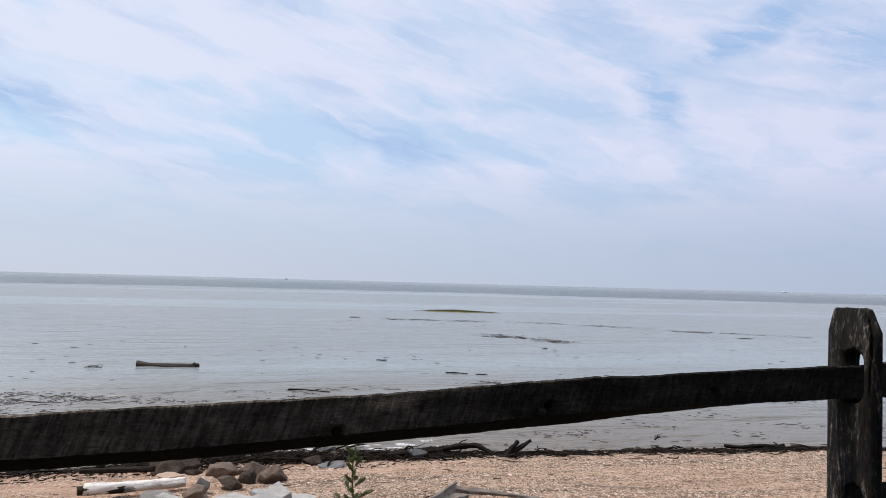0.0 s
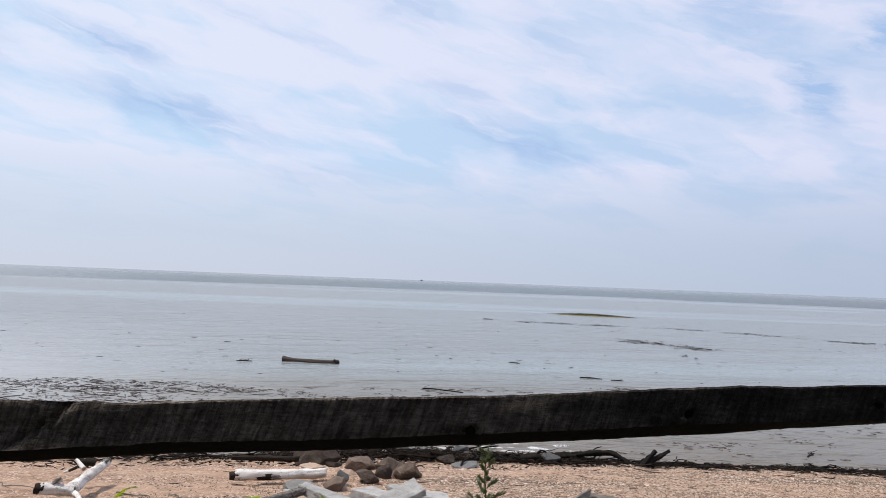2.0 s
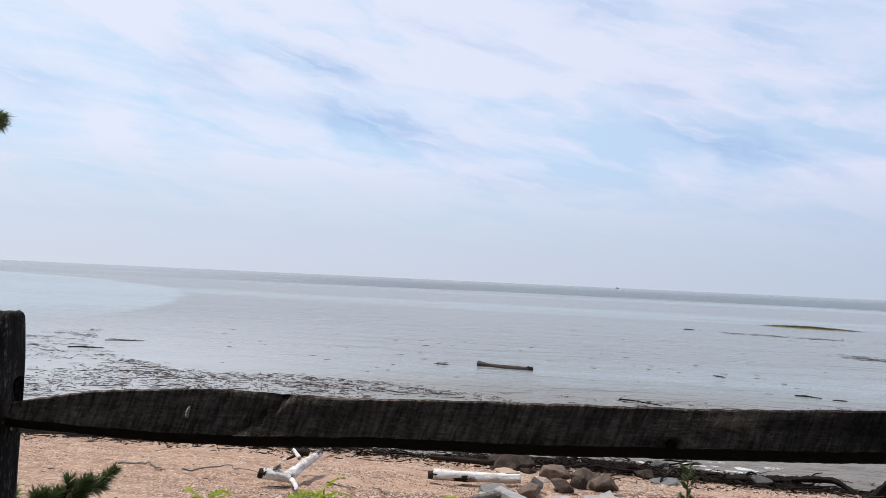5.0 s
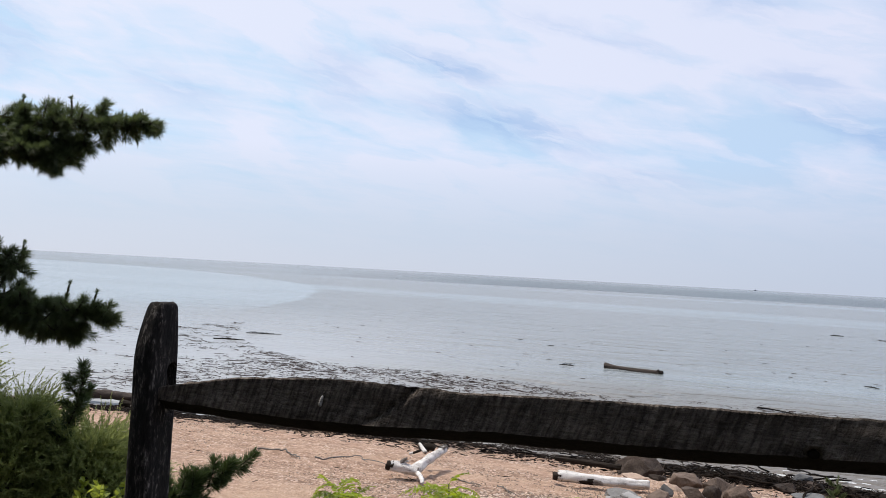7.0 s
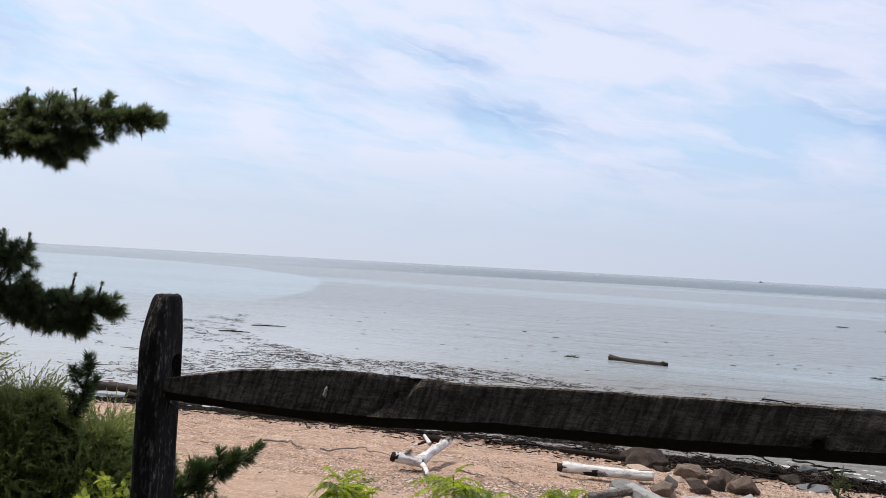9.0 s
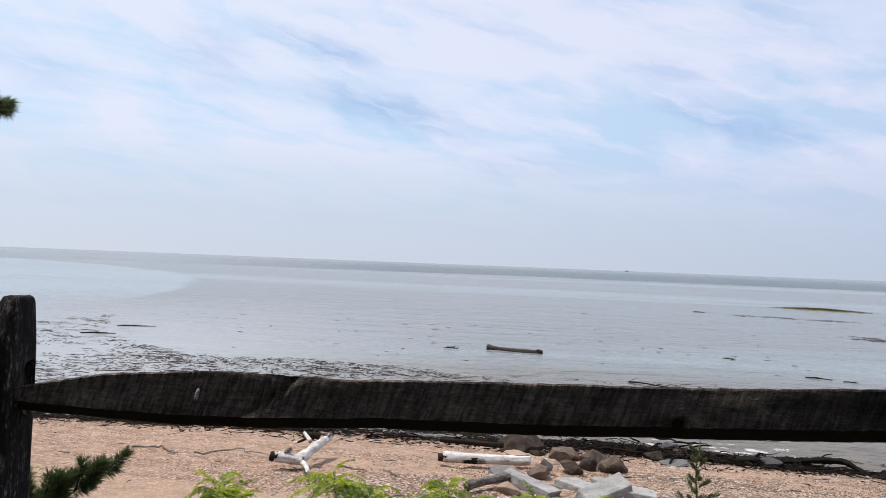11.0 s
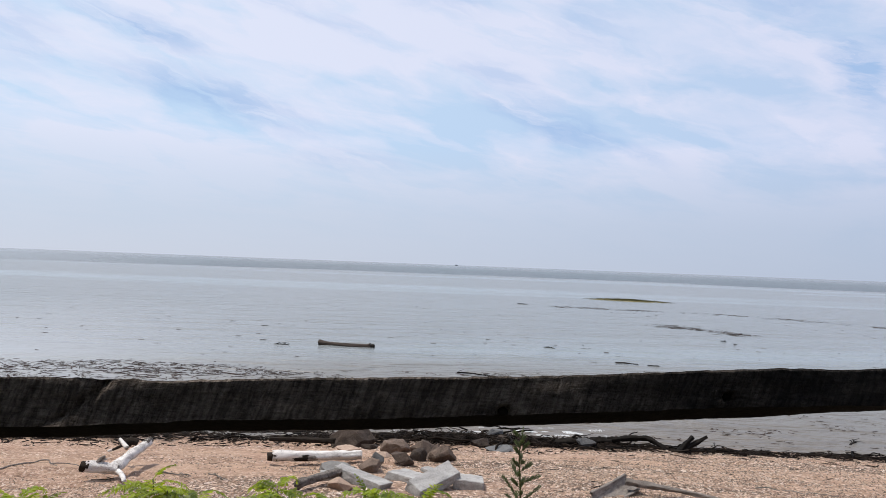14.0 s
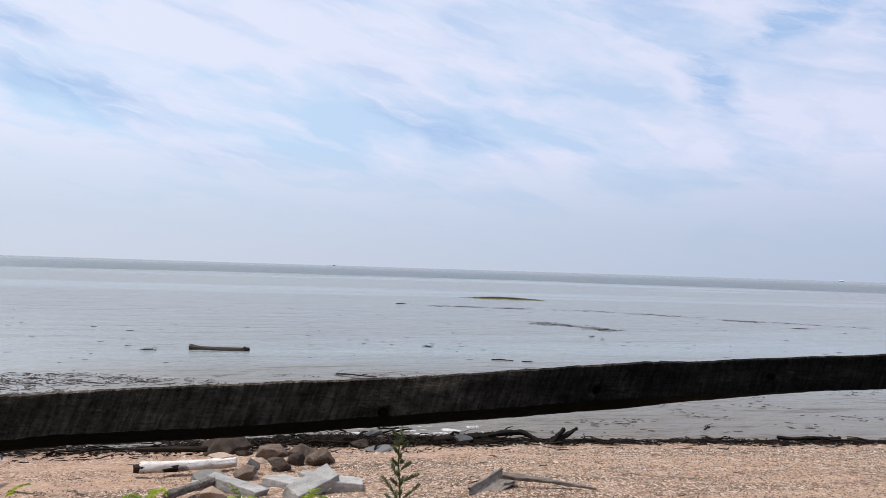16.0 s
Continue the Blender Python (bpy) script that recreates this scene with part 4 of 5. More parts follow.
drift("driftwood_log", "grey broken branch in front of a brown log", "driftwood", [
    ("trunk", [(-11.6, 7.48, 0.10), (-11.1, 7.66, 0.10), (-10.5, 7.98, 0.08)], 0.030, 0.022, GREY_WOOD, "")], gnarl=0.4)
kinks = random.Random(77)


def sand_stick(path, r0, r1, label):
    """A thin crooked stick that follows the sand."""
    pts = [(p.x + kinks.gauss(0, 0.008), p.y + kinks.gauss(0, 0.014), ground(p.x, p.y) + r0 + abs(kinks.gauss(0, 0.008))) for p in spread([(x, y, 0) for x, y in path], 14)]
    fork = pts[8]
    drift("driftwood_stick", label, "driftwood", [
        ("stick", pts, r0, r1, GREY_WOOD, ""),
        ("fork", [fork, (fork[0] + 0.10, fork[1] - 0.08, fork[2] + 0.02), (fork[0] + 0.20, fork[1] - 0.09, fork[2])], r1 * 1.2, r1 * 0.6, GREY_WOOD, "")], gnarl=0.2)


sand_stick([(-7.21, 6.46), (-6.90, 6.53), (-6.60, 6.44), (-6.34, 6.33)], 0.012, 0.006, "short crooked brown stick lying on sand")
sand_stick([(-6.20, 6.45), (-6.15, 6.62), (-6.10, 6.98), (-5.95, 7.00), (-5.70, 6.97), (-5.50, 6.94)], 0.010, 0.004, "thin crooked brown stick lying on sand")
sand_stick([(-4.10, 7.15), (-3.93, 7.02), (-3.80, 6.90)], 0.007, 0.004, "short straight brown stick lying on sand")
sand_stick([(1.60, 8.60), (1.85, 8.62), (2.10, 8.55), (2.40, 8.58)], 0.006, 0.003, "thin grey twig lying on gravel")
sand_stick([(-4.64, 7.08), (-4.42, 7.02), (-4.20, 6.98)], 0.008, 0.004, "dark bark strip lying on sand")
drift("floating_log", "long brown log floating in calm water", "log", [
    ("trunk", [(-8.96, 22.02, 0.045), (-8.86, 22.02, 0.035), (-8.6, 22.04, 0.020), (-8.1, 22.06, 0.012), (-7.5, 22.09, 0.015), (-7.24, 22.10, 0.022)], 0.084, 0.080, LOG_WOOD, ""),
    ("root_flare", [(-8.98, 22.02, 0.050), (-8.86, 22.02, 0.042), (-8.74, 22.025, 0.030)], 0.108, 0.080, LOG_WOOD, ""),
    ("branch_stub", [(-7.36, 22.06, 0.07), (-7.30, 22.04, 0.115), (-7.28, 22.03, 0.135)], 0.030, 0.014, LOG_WOOD, ""),
    ("sawn_end", [(-7.28, 22.10, 0.022), (-7.18, 22.103, 0.024)], 0.092, 0.080, WET_WOOD, "dark wet log end")], group="floating driftwood", gnarl=0.14)


# ---------------------------------------------------------------- driftwood line and floating litter
def twig_cloud(name, spots, mat, label, category, kind="stuff", parent=None):
    """Many small sticks in one mesh; spots: (x, y, z, length, radius, turn, tilt)."""
    verts, faces = [], []
    for x, y, z, l, r, turn, tilt in spots:
        d = Vector((math.cos(turn) * math.cos(tilt), math.sin(turn) * math.cos(tilt), math.sin(tilt)))
        s_ = Vector((-math.sin(turn), math.cos(turn), 0))
        u = d.cross(s_)
        bend = random.uniform(-0.12, 0.12) * l
        b0 = len(verts)
        for k, (q, rr) in enumerate(((-0.5, 0.7), (0.0, 1.0), (0.5, 0.55))):
            c = Vector((x, y, z)) + d * (q * l) + s_ * (bend if k == 1 else 0)
            for j in range(4):
                w = math.pi / 4 + math.pi / 2 * j
                verts.append(c + s_ * (r * rr * math.cos(w) * 1.3) + u * (r * rr * math.sin(w)))
        for k in (0, 4):
            faces += [(b0 + k + j, b0 + k + (j + 1) % 4, b0 + k + 4 + (j + 1) % 4, b0 + k + 4 + j) for j in range(4)]
        faces += [(b0 + 3, b0 + 2, b0 + 1, b0), (b0 + 8, b0 + 9, b0 + 10, b0 + 11)]
    return tagged(raw(name, verts, faces, mat, parent), label, category, kind=kind)


def shore_turn(x):
    c = min(max(x, -22.0), 12.0)
    return math.atan(0.25 - 0.017 * c)


rng = random.Random(5)
spots = []
for _ in range(32000):
    x = rng.uniform(-17, 9.5)
    pile = math.exp(-((x + 2.0) / 2.2) ** 2)
    wide = math.exp(-((x + 5.2) / 2.8) ** 2)
    d = rng.gauss(0.05 - 0.60 * wide - 0.10 * math.exp(-((x + 1.2) / 1.5) ** 2), 0.16 + 0.27 * wide)
    if rng.random() < 0.06:
        d = rng.uniform(-0.6, 0.9)
    if noise.noise((x * 0.9, 0, 9)) < -0.25 and rng.random() < 0.6:
        continue
    if x > 0.5 and rng.random() < 0.5:
        continue
    y = shore(x) - d
    l = rng.choice((0.03, 0.04, 0.06, 0.09, 0.13, 0.20)) * rng.uniform(0.6, 1.4)
    heap = (0.022 + 0.09 * pile) * math.exp(-((d - 0.1 + 0.25 * pile) / (0.25 + 0.45 * pile)) ** 2)
    spots.append((x, y, max(ground(x, y), 0) + 0.006 + rng.random() * heap, l, rng.uniform(0.003, 0.010), shore_turn(x) + rng.gauss(0, 0.95 if x < 0.5 else 0.5), rng.gauss(0, 0.06 + 0.12 * pile)))
twig_cloud("driftwood_litter", spots, LITTER, "dense line of dark sticks and reed litter on the beach", "driftwood")

# larger sticks of the same line, each on its own
for i in range(110):
    x = rng.uniform(-14, 7.5) if i < 60 else rng.gauss(-2.3, 1.5)
    pile = math.exp(-((x + 2.0) / 2.2) ** 2)
    d = rng.gauss(0.06 - 0.25 * pile, 0.14 + 0.32 * pile)
    y = shore(x) - d
    l, r = rng.uniform(0.18, 0.60), rng.uniform(0.007, 0.014 + 0.010 * pile)
    w = shore_turn(x) + rng.gauss(0, 0.75)
    bm = bmesh.new()
    pts = [(-l / 2, rng.uniform(-.04, .04), 0), (-l / 6, rng.uniform(-.05, .05), rng.uniform(0, .04)), (l / 6, rng.uniform(-.05, .05), rng.uniform(0, .05)), (l / 2, rng.uniform(-.05, .05), rng.uniform(-.02, .05))]
    tube(bm, spread(pts, 9), taper(9, r, r * 0.5, r * 0.2), 7, 0.5, i)
    ob = part("driftwood_stick", bm, rng.choice((CHAR_WOOD, WET_WOOD, LITTER, LITTER)))
    ob.matrix_world = pose(x, y, max(ground(x, y), 0.0) + r + rng.uniform(0.005, 0.02 + 0.05 * pile), 0, rng.gauss(0, 4), math.degrees(w))
    tagged(ob, "dark crooked stick lying in the driftwood line", "driftwood", "sticks of the driftwood line")

# loose sticks and straw scattered on the sand
spots = []
for _ in range(120):
    x = rng.uniform(-13, 7)
    y = shore(x) - rng.uniform(0.5, 6.0)
    if rng.random() < 0.6:
        y = shore(x) - rng.choice((1.5, 2.2, 3.3)) + rng.gauss(0, 0.12)
    spots.append((x, y, ground(x, y) + 0.006, rng.uniform(0.04, 0.20), rng.uniform(0.002, 0.005), shore_turn(x) + rng.gauss(0, 0.5), rng.gauss(0, 0.03)))
twig_cloud("beach_straw", spots, LITTER, "scattered twigs and straw on the sand", "twigs")


def mat_edge(x):
    """The outer edge of the floating mat, as y at x."""
    table = [(-26, 22.0), (-20.4, 16.6), (-17.3, 15.7), (-15, 14.8), (-13.4, 15.1), (-12.2, 15.9), (-10.2, 16.4), (-7.1, 16.7), (-4.5, 17.9), (-1.1, 19.0), (1.3, 20.4), (6, 21.5)]
    return curve(table, x)


spots = []
while len(spots) < 6400:
    x = rng.uniform(-26, 3.5)
    q = rng.random() ** 1.15
    depth = 6.5 if x < -9 else max(1.0, 6.5 + (x + 9) * -0.55)
    y = mat_edge(x) - q * depth + rng.gauss(0, 0.15)
    if y < shore(x) + 0.6:
        continue
    thick = 0.5 * noise.noise((x * 0.55, y * 1.1, 2)) + 0.45 * noise.noise((x * 1.7, y * 2.6, 3))
    sparse = max(1.15 * smoothstep(-10.0, -5.0, x), 0.9 * smoothstep(-14.5, -18.0, x))
    if thick < -0.70 + 0.62 * sparse + 0.25 * q + 0.85 * rng.random():
        continue
    l = rng.choice((0.03, 0.04, 0.06, 0.09, 0.13, 0.24)) * rng.uniform(0.6, 1.4)
    if rng.random() < 0.008:
        l = rng.uniform(0.4, 0.9)
    spots.append((x, y, 0.006 + swell(x, y), l, rng.uniform(0.003, 0.007) + 0.006 * (l > 0.35), shore_turn(x) + rng.gauss(0, 0.85), rng.gauss(0, 0.03)))
for _ in range(2600):      # along the near shore to the right, in loose rafts
    x, q = rng.uniform(-0.5, 12), rng.random()
    y = shore(x) + 0.8 + 7 * q ** 1.6
    if noise.noise((x * 0.6, y * 1.3, 12)) + 0.4 * noise.noise((x * 2, y * 3, 13)) < 0.08 + 0.35 * rng.random():
        continue
    spots.append((x, y, 0.005 + swell(x, y), rng.uniform(0.03, 0.17), rng.uniform(0.003, 0.007), shore_turn(x) + rng.gauss(0, 0.8), rng.gauss(0, 0.03)))
for _ in range(230):       # and here and there on open water
    x, y = rng.uniform(-26, 22), rng.choice((16 + 14 * rng.random(), 20 + 40 * rng.random()))
    spots.append((x, y, 0.005 + swell(x, y), rng.uniform(0.05, 0.24), rng.uniform(0.004, 0.011), rng.gauss(0.3, 0.4), 0))
twig_cloud("floating_sticks", spots, FLOATS, "mat of small dark sticks and reeds floating on the water", "floating debris")

spots = []
for path, n, wid in (([(-3.7, 52.8), (0.8, 52.8), (8.7, 52.2), (16.3, 46.3)], 1000, 0.55), ([(2.1, 39.5), (4.0, 37.7), (5.9, 35.2)], 620, 0.50), ([(16.0, 47.0), (22.0, 44.5)], 140, 0.4)):
    line = spread([(x, y, 0) for x, y in path], 60)
    for _ in range(n):
        p = rng.choice(line)
        if noise.noise((p.x * 0.9, p.y * 0.4, 31)) < rng.uniform(-0.25, 0.25):
            continue
        spots.append((p.x + rng.gauss(0, 0.35), p.y + rng.gauss(0, wid) + 0.8 * noise.noise((p.x * 0.5, 0, 7)), 0.004, rng.uniform(0.08, 0.36), rng.uniform(0.003, 0.009), rng.gauss(-0.1, 0.35), 0))
twig_cloud("floating_reeds", spots, FLOATS, "thin drifting lines of dark reed litter on the sea", "floating debris")


def floater(x, y, l, r, turn, label, twigs=0):
    ob = thing("floating_branch", (x, y, 0.0), label, "driftwood", "floating driftwood", turn)
    bm = bmesh.new()
    tube(bm, spread([(-l / 2, 0, 0.0), (-l / 6, 0.03 * l, r * 0.8), (l / 5, -0.02 * l, r * 0.7), (l / 2, 0.02, r * 0.3)], 10), taper(10, r, r * 0.6, r * 0.3), 8, 0.4, x)
    part("stem", bm, WET_WOOD, ob)
    for k in range(twigs):
        a_ = rng.uniform(-0.4, 0.4) * l
        bm = bmesh.new()
        tube(bm, spread([(a_, 0, r * 0.6), (a_ + rng.uniform(-.1, .1), rng.uniform(-.06, .06), r + rng.uniform(0.01, 0.04)), (a_ + rng.uniform(-.18, .18), rng.uniform(-.12, .12), r + rng.uniform(0.0, 0.07))], 6), taper(6, max(0.006, r * 0.4), 0.003), 6)
        part("twig", bm, WET_WOOD, ob)


floater(-9.95, 21.3, 0.46, 0.022, 12, "tangle of dark twigs floating by a log", 7)
floater(-3.16, 18.00, 1.1, 0.018, -16, "long thin dark branch floating near the mat", 2)
floater(-21.4, 19.1, 1.3, 0.024, 38, "dark low branch floating off the beach", 6)
floater(-20.3, 16.6, 1.1, 0.03, 30, "dark stick floating on the mat", 1)
floater(-6.3, 53.9, 0.75, 0.035, 5, "short dark log floating far out", 0)
floater(-1.98, 25.1, 0.42, 0.025, -25, "small dark twig floating", 3)
floater(0.5, 22.2, 0.65, 0.022, -10, "thin dark stick floating", 1)
floater(1.25, 22.0, 0.35, 0.020, 0, "short dark stick floating", 1)
floater(4.45, 31.5, 0.26, 0.016, 20, "clump of dark floating weed", 4)
floater(4.75, 30.6, 0.14, 0.012, -20, "small clump of dark floating weed", 1)
floater(-13.3, 26.9, 0.26, 0.012, 10, "small dark stick floating", 0)
floater(-15.3, 28.0, 0.20, 0.012, 20, "small dark stick floating", 0)
floater(3.95, 13.4, 0.40, 0.02, 60, "dark stick with a raised end near the beach", 3)
floater(17.1, 41.5, 0.9, 0.02, 0, "dark low log floating far out", 0)


# ---------------------------------------------------------------- far things on the sea
def mud_island():
    ob = thing("marsh_island", (1.4, 69.0, 0), "low green-brown marsh bank just above the sea", "island", turn=-9)
    ob.scale = (1.3, 1.3, 1.0)
    bm = bmesh.new()
    rows, cols = 14, 60
    grid = [[bm.verts.new((-3.7 + 7.4 * i / cols, -1.3 + 2.6 * j / rows, 0)) for i in range(cols + 1)] for j in range(rows + 1)]
    for row in grid:
        for v in row:
            q = 1 - (v.co.x / 3.6) ** 2 - (v.co.y / 1.2) ** 2
            v.co.z = -0.04 + 0.13 * max(q, -0.2) ** 1 * (0.75 + 0.5 * noise.noise((v.co.x * 0.8, v.co.y, 0))) + 0.03 * noise.noise((v.co.x * 5, v.co.y * 5, 1))
    for j in range(rows):
        for i in range(cols):
            bm.faces.new((grid[j][i], grid[j][i + 1], grid[j + 1][i + 1], grid[j + 1][i]))
    part("bank", bm, MARSH, ob)
    verts, faces = [], []
    r2 = random.Random(3)
    for _ in range(2600):
        x, y = r2.gauss(0.3, 1.3), r2.gauss(0, 0.4)
        q = 1 - (x / 3.3) ** 2 - (y / 1.1) ** 2
        if q < 0.05:
            continue
        h, b0 = 0.03 + 0.10 * q * r2.random(), len(verts)
        verts += [(x - 0.012, y, 0.08 * q), (x + 0.012, y, 0.08 * q), (x + r2.gauss(0, .04), y, 0.12 * q + h)]
        faces.append((b0, b0 + 1, b0 + 2))
    tagged(raw("marsh_grass", verts, faces, MARSH, ob), kind="stuff")


def far_islet():
    bm = bmesh.new()
    rows = 24
    for i in range(rows):
        x = -22 + 44 * i / (rows - 1)
        h = 0.8 + 4.6 * math.exp(-(x / 9) ** 2) + 1.5 * noise.noise((x * 0.2, 0, 0))
        bm.verts.new((x, 0, -0.5)), bm.verts.new((x, 0, h)), bm.verts.new((x, 30, h * 0.8)), bm.verts.new((x, 30, -0.5))
    bm.verts.ensure_lookup_table()
    for i in range(rows - 1):
        for k in range(4):
            bm.faces.new([bm.verts[4 * i + k], bm.verts[4 * i + (k + 1) % 4], bm.verts[4 * i + 4 + (k + 1) % 4], bm.verts[4 * i + 4 + k]])
    bm.faces.new([bm.verts[k] for k in (0, 1, 2, 3)]), bm.faces.new([bm.verts[4 * rows - 4 + k] for k in (3, 2, 1, 0)])
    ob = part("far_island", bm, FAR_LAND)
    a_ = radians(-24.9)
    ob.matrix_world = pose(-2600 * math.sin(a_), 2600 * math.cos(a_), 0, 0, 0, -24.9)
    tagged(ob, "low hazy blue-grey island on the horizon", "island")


def far_boat(az, dist, size):
    a_ = radians(az)
    ob = thing("boat", (-dist * math.sin(a_), dist * math.cos(a_), 0), "tiny hazy boat on the horizon", "boat", "boats on the horizon", az)
    bm = bmesh.new()
    pts = [(-1, 0.28), (-0.85, -0.05), (0.75, -0.05), (1.05, 0.35), (0.4, 0.25)]
    lo, hi = [bm.verts.new((x * size, -0.25 * size, z * size)) for x, z in pts], [bm.verts.new((x * size, 0.25 * size, z * size)) for x, z in pts]
    bm.faces.new(lo), bm.faces.new(hi[::-1])
    for k in range(len(pts)):
        bm.faces.new((lo[k], hi[k], hi[(k + 1) % 5], lo[(k + 1) % 5]))
    part("hull", bm, BOAT, ob, smooth=False)
    bm = bmesh.new()
    bmesh.ops.create_cube(bm, size=1, matrix=Matrix.Translation((-0.1 * size, 0, 0.45 * size)) @ Matrix.Diagonal((0.7 * size, 0.35 * size, 0.5 * size, 1)))
    bmesh.ops.bevel(bm, geom=bm.edges[:], offset=0.05 * size, segments=1, affect="EDGES")
    part("cabin", bm, BOAT, ob, smooth=False)


mud_island()
far_islet()
far_boat(11.9, 2000, 4.5)


# ---------------------------------------------------------------- plants
def blades(name, items, mat, parent=None):
    """Thin pointed leaves in one mesh; items: (base, tip, side vector)."""
    verts, faces = [], []
    for b, t, s_ in items:
        k = len(verts)
        m = b + (t - b) * 0.45
        verts += [b, m + s_, t, m - s_]
        faces.append((k, k + 1, k + 2, k + 3))
    return raw(name, verts, faces, mat, parent)


def rand_dir(r):
    u, v = r.uniform(-1, 1), r.uniform(0, 2 * math.pi)
    q = math.sqrt(1 - u * u)
    return Vector((q * math.cos(v), q * math.sin(v), u))


def pine_shoot(r, base, d, length, needle, count, items, width=0.0009, sweep=0.62):
    """A bottle-brush shoot of needles."""
    d = d.normalized()
    for _ in range(count):
        f = r.random() ** 0.8
        p = base + d * (length * f)
        out = rand_dir(r)
        out = (out - d * out.dot(d)).normalized()
        w = (out * (1.0 - 0.35 * f) + d * (0.30 + sweep * f)).normalized()
        t = p + w * needle * r.uniform(0.55, 1.15) + Vector((0, 0, -0.010 * r.random()))
        items.append((p, t, w.cross(rand_dir(r)).normalized() * width))


def pine_bough(tree, path, r0, spread_out, shoots, seed, needle=0.046, count=340, droop=0.35, upright=6, tall=0.075):
    """A limb with side twigs, each ending in a brush of needles."""
    r = random.Random(seed)
    limb = spread(path, 24)
    bm = bmesh.new()
    tube(bm, limb, taper(24, r0, r0 * 0.25), 7, 0.3, seed)
    bough = part("limb", bm, BARK, tree)
    twigs, items = bmesh.new(), []
    for k in range(shoots):
        f = 0.12 + 0.88 * (k / shoots)
        i = min(int(f * 23), 22)
        p, d = limb[i], (limb[i + 1] - limb[i]).normalized()
        size = spread_out * (1.0 - 0.66 * f)
        out = rand_dir(r)
        out.z = out.z * 0.75 + (0.10 if r.random() > droop else -0.30)
        out = (out + d * 0.55).normalized()
        e_ = p + out * size * r.uniform(0.25, 1.0)
        mid = (p + e_) / 2 + Vector((0, 0, -0.02))
        tube(twigs, spread([p, mid, e_], 5), [0.006, 0.005, 0.004, 0.004, 0.003], 5)
        lift = (out + Vector((0, 0, 0.35 if out.z > -0.2 else -0.25)) + d * 0.4).normalized()
        pine_shoot(r, e_ - lift * 0.06, lift, 0.070, needle, count, items)
    pine_shoot(r, limb[-1] - (limb[-1] - limb[-4]).normalized() * 0.05, (limb[-1] - limb[-4]).normalized(), 0.09, needle, count, items)
    for k in range(upright):      # young candles standing up along the limb
        i = r.randint(5, 22)
        p = limb[i] + Vector((r.uniform(-.05, .05), r.uniform(-.05, .05), spread_out * 0.20 * (1 - i / 34)))
        d = Vector((r.uniform(-.2, .25), r.uniform(-.2, .2), 1)).normalized()
        tube(twigs, [limb[i], p, p + d * 0.07], [0.006, 0.005, 0.004], 5)
        pine_shoot(r, p - d * 0.03, d, tall * 0.7, needle * 0.75, int(3000 * tall), items, sweep=1.2)
        pine_shoot(r, p + d * 0.01, d, tall, needle * 0.36, int(2600 * tall), items, sweep=1.8)
        pine_shoot(r, p + d * tall, d, 0.014, needle * 0.42, 70, items, sweep=0.9)
    tagged(part("branchwork", twigs, BARK, bough), kind="stuff")
    tagged(blades("needles", items, NEEDLE, bough), kind="stuff")


def pine_spray(tree, path, r0, tufts, seed, needle=0.055, along=0):
    """A thin limb with separate upright brushes of young needles."""
    r = random.Random(seed)
    limb = spread(path, 24)
    bm = bmesh.new()
    tube(bm, limb, taper(24, r0, r0 * 0.35), 6, 0.3, seed)
    bough = part("limb", bm, BARK, tree)
    twigs, items = bmesh.new(), []
    for f, l, lean in tufts:
        i = min(int(f * 23), 22)
        d = (Vector((0.64, 0.77, 0)) * lean + Vector((0, 0, 1)) + 0.15 * rand_dir(r)).normalized()
        p = limb[i] + 0.02 * rand_dir(r)
        tube(twigs, [limb[i], p + d * l * 0.5, p + d * l], [0.005, 0.004, 0.002], 5)
        pine_shoot(r, p + d * l * 0.05, d, l * 0.95, needle, int(4200 * l), items, 0.0014)
        side = (d + 1.2 * rand_dir(r)).normalized()
        pine_shoot(r, limb[i] - side * 0.01, side, l * 0.6, needle * 0.9, int(2400 * l), items, 0.0014)
    if along:
        for k in range(8, 23):
            pine_shoot(r, limb[k], limb[k + 1] - limb[k], 0.04, needle, along, items, 0.0014)
    tagged(part("branchwork", twigs, BARK, bough), kind="stuff")
    tagged(blades("needles", items, NEEDLE_FRESH, bough), kind="stuff")


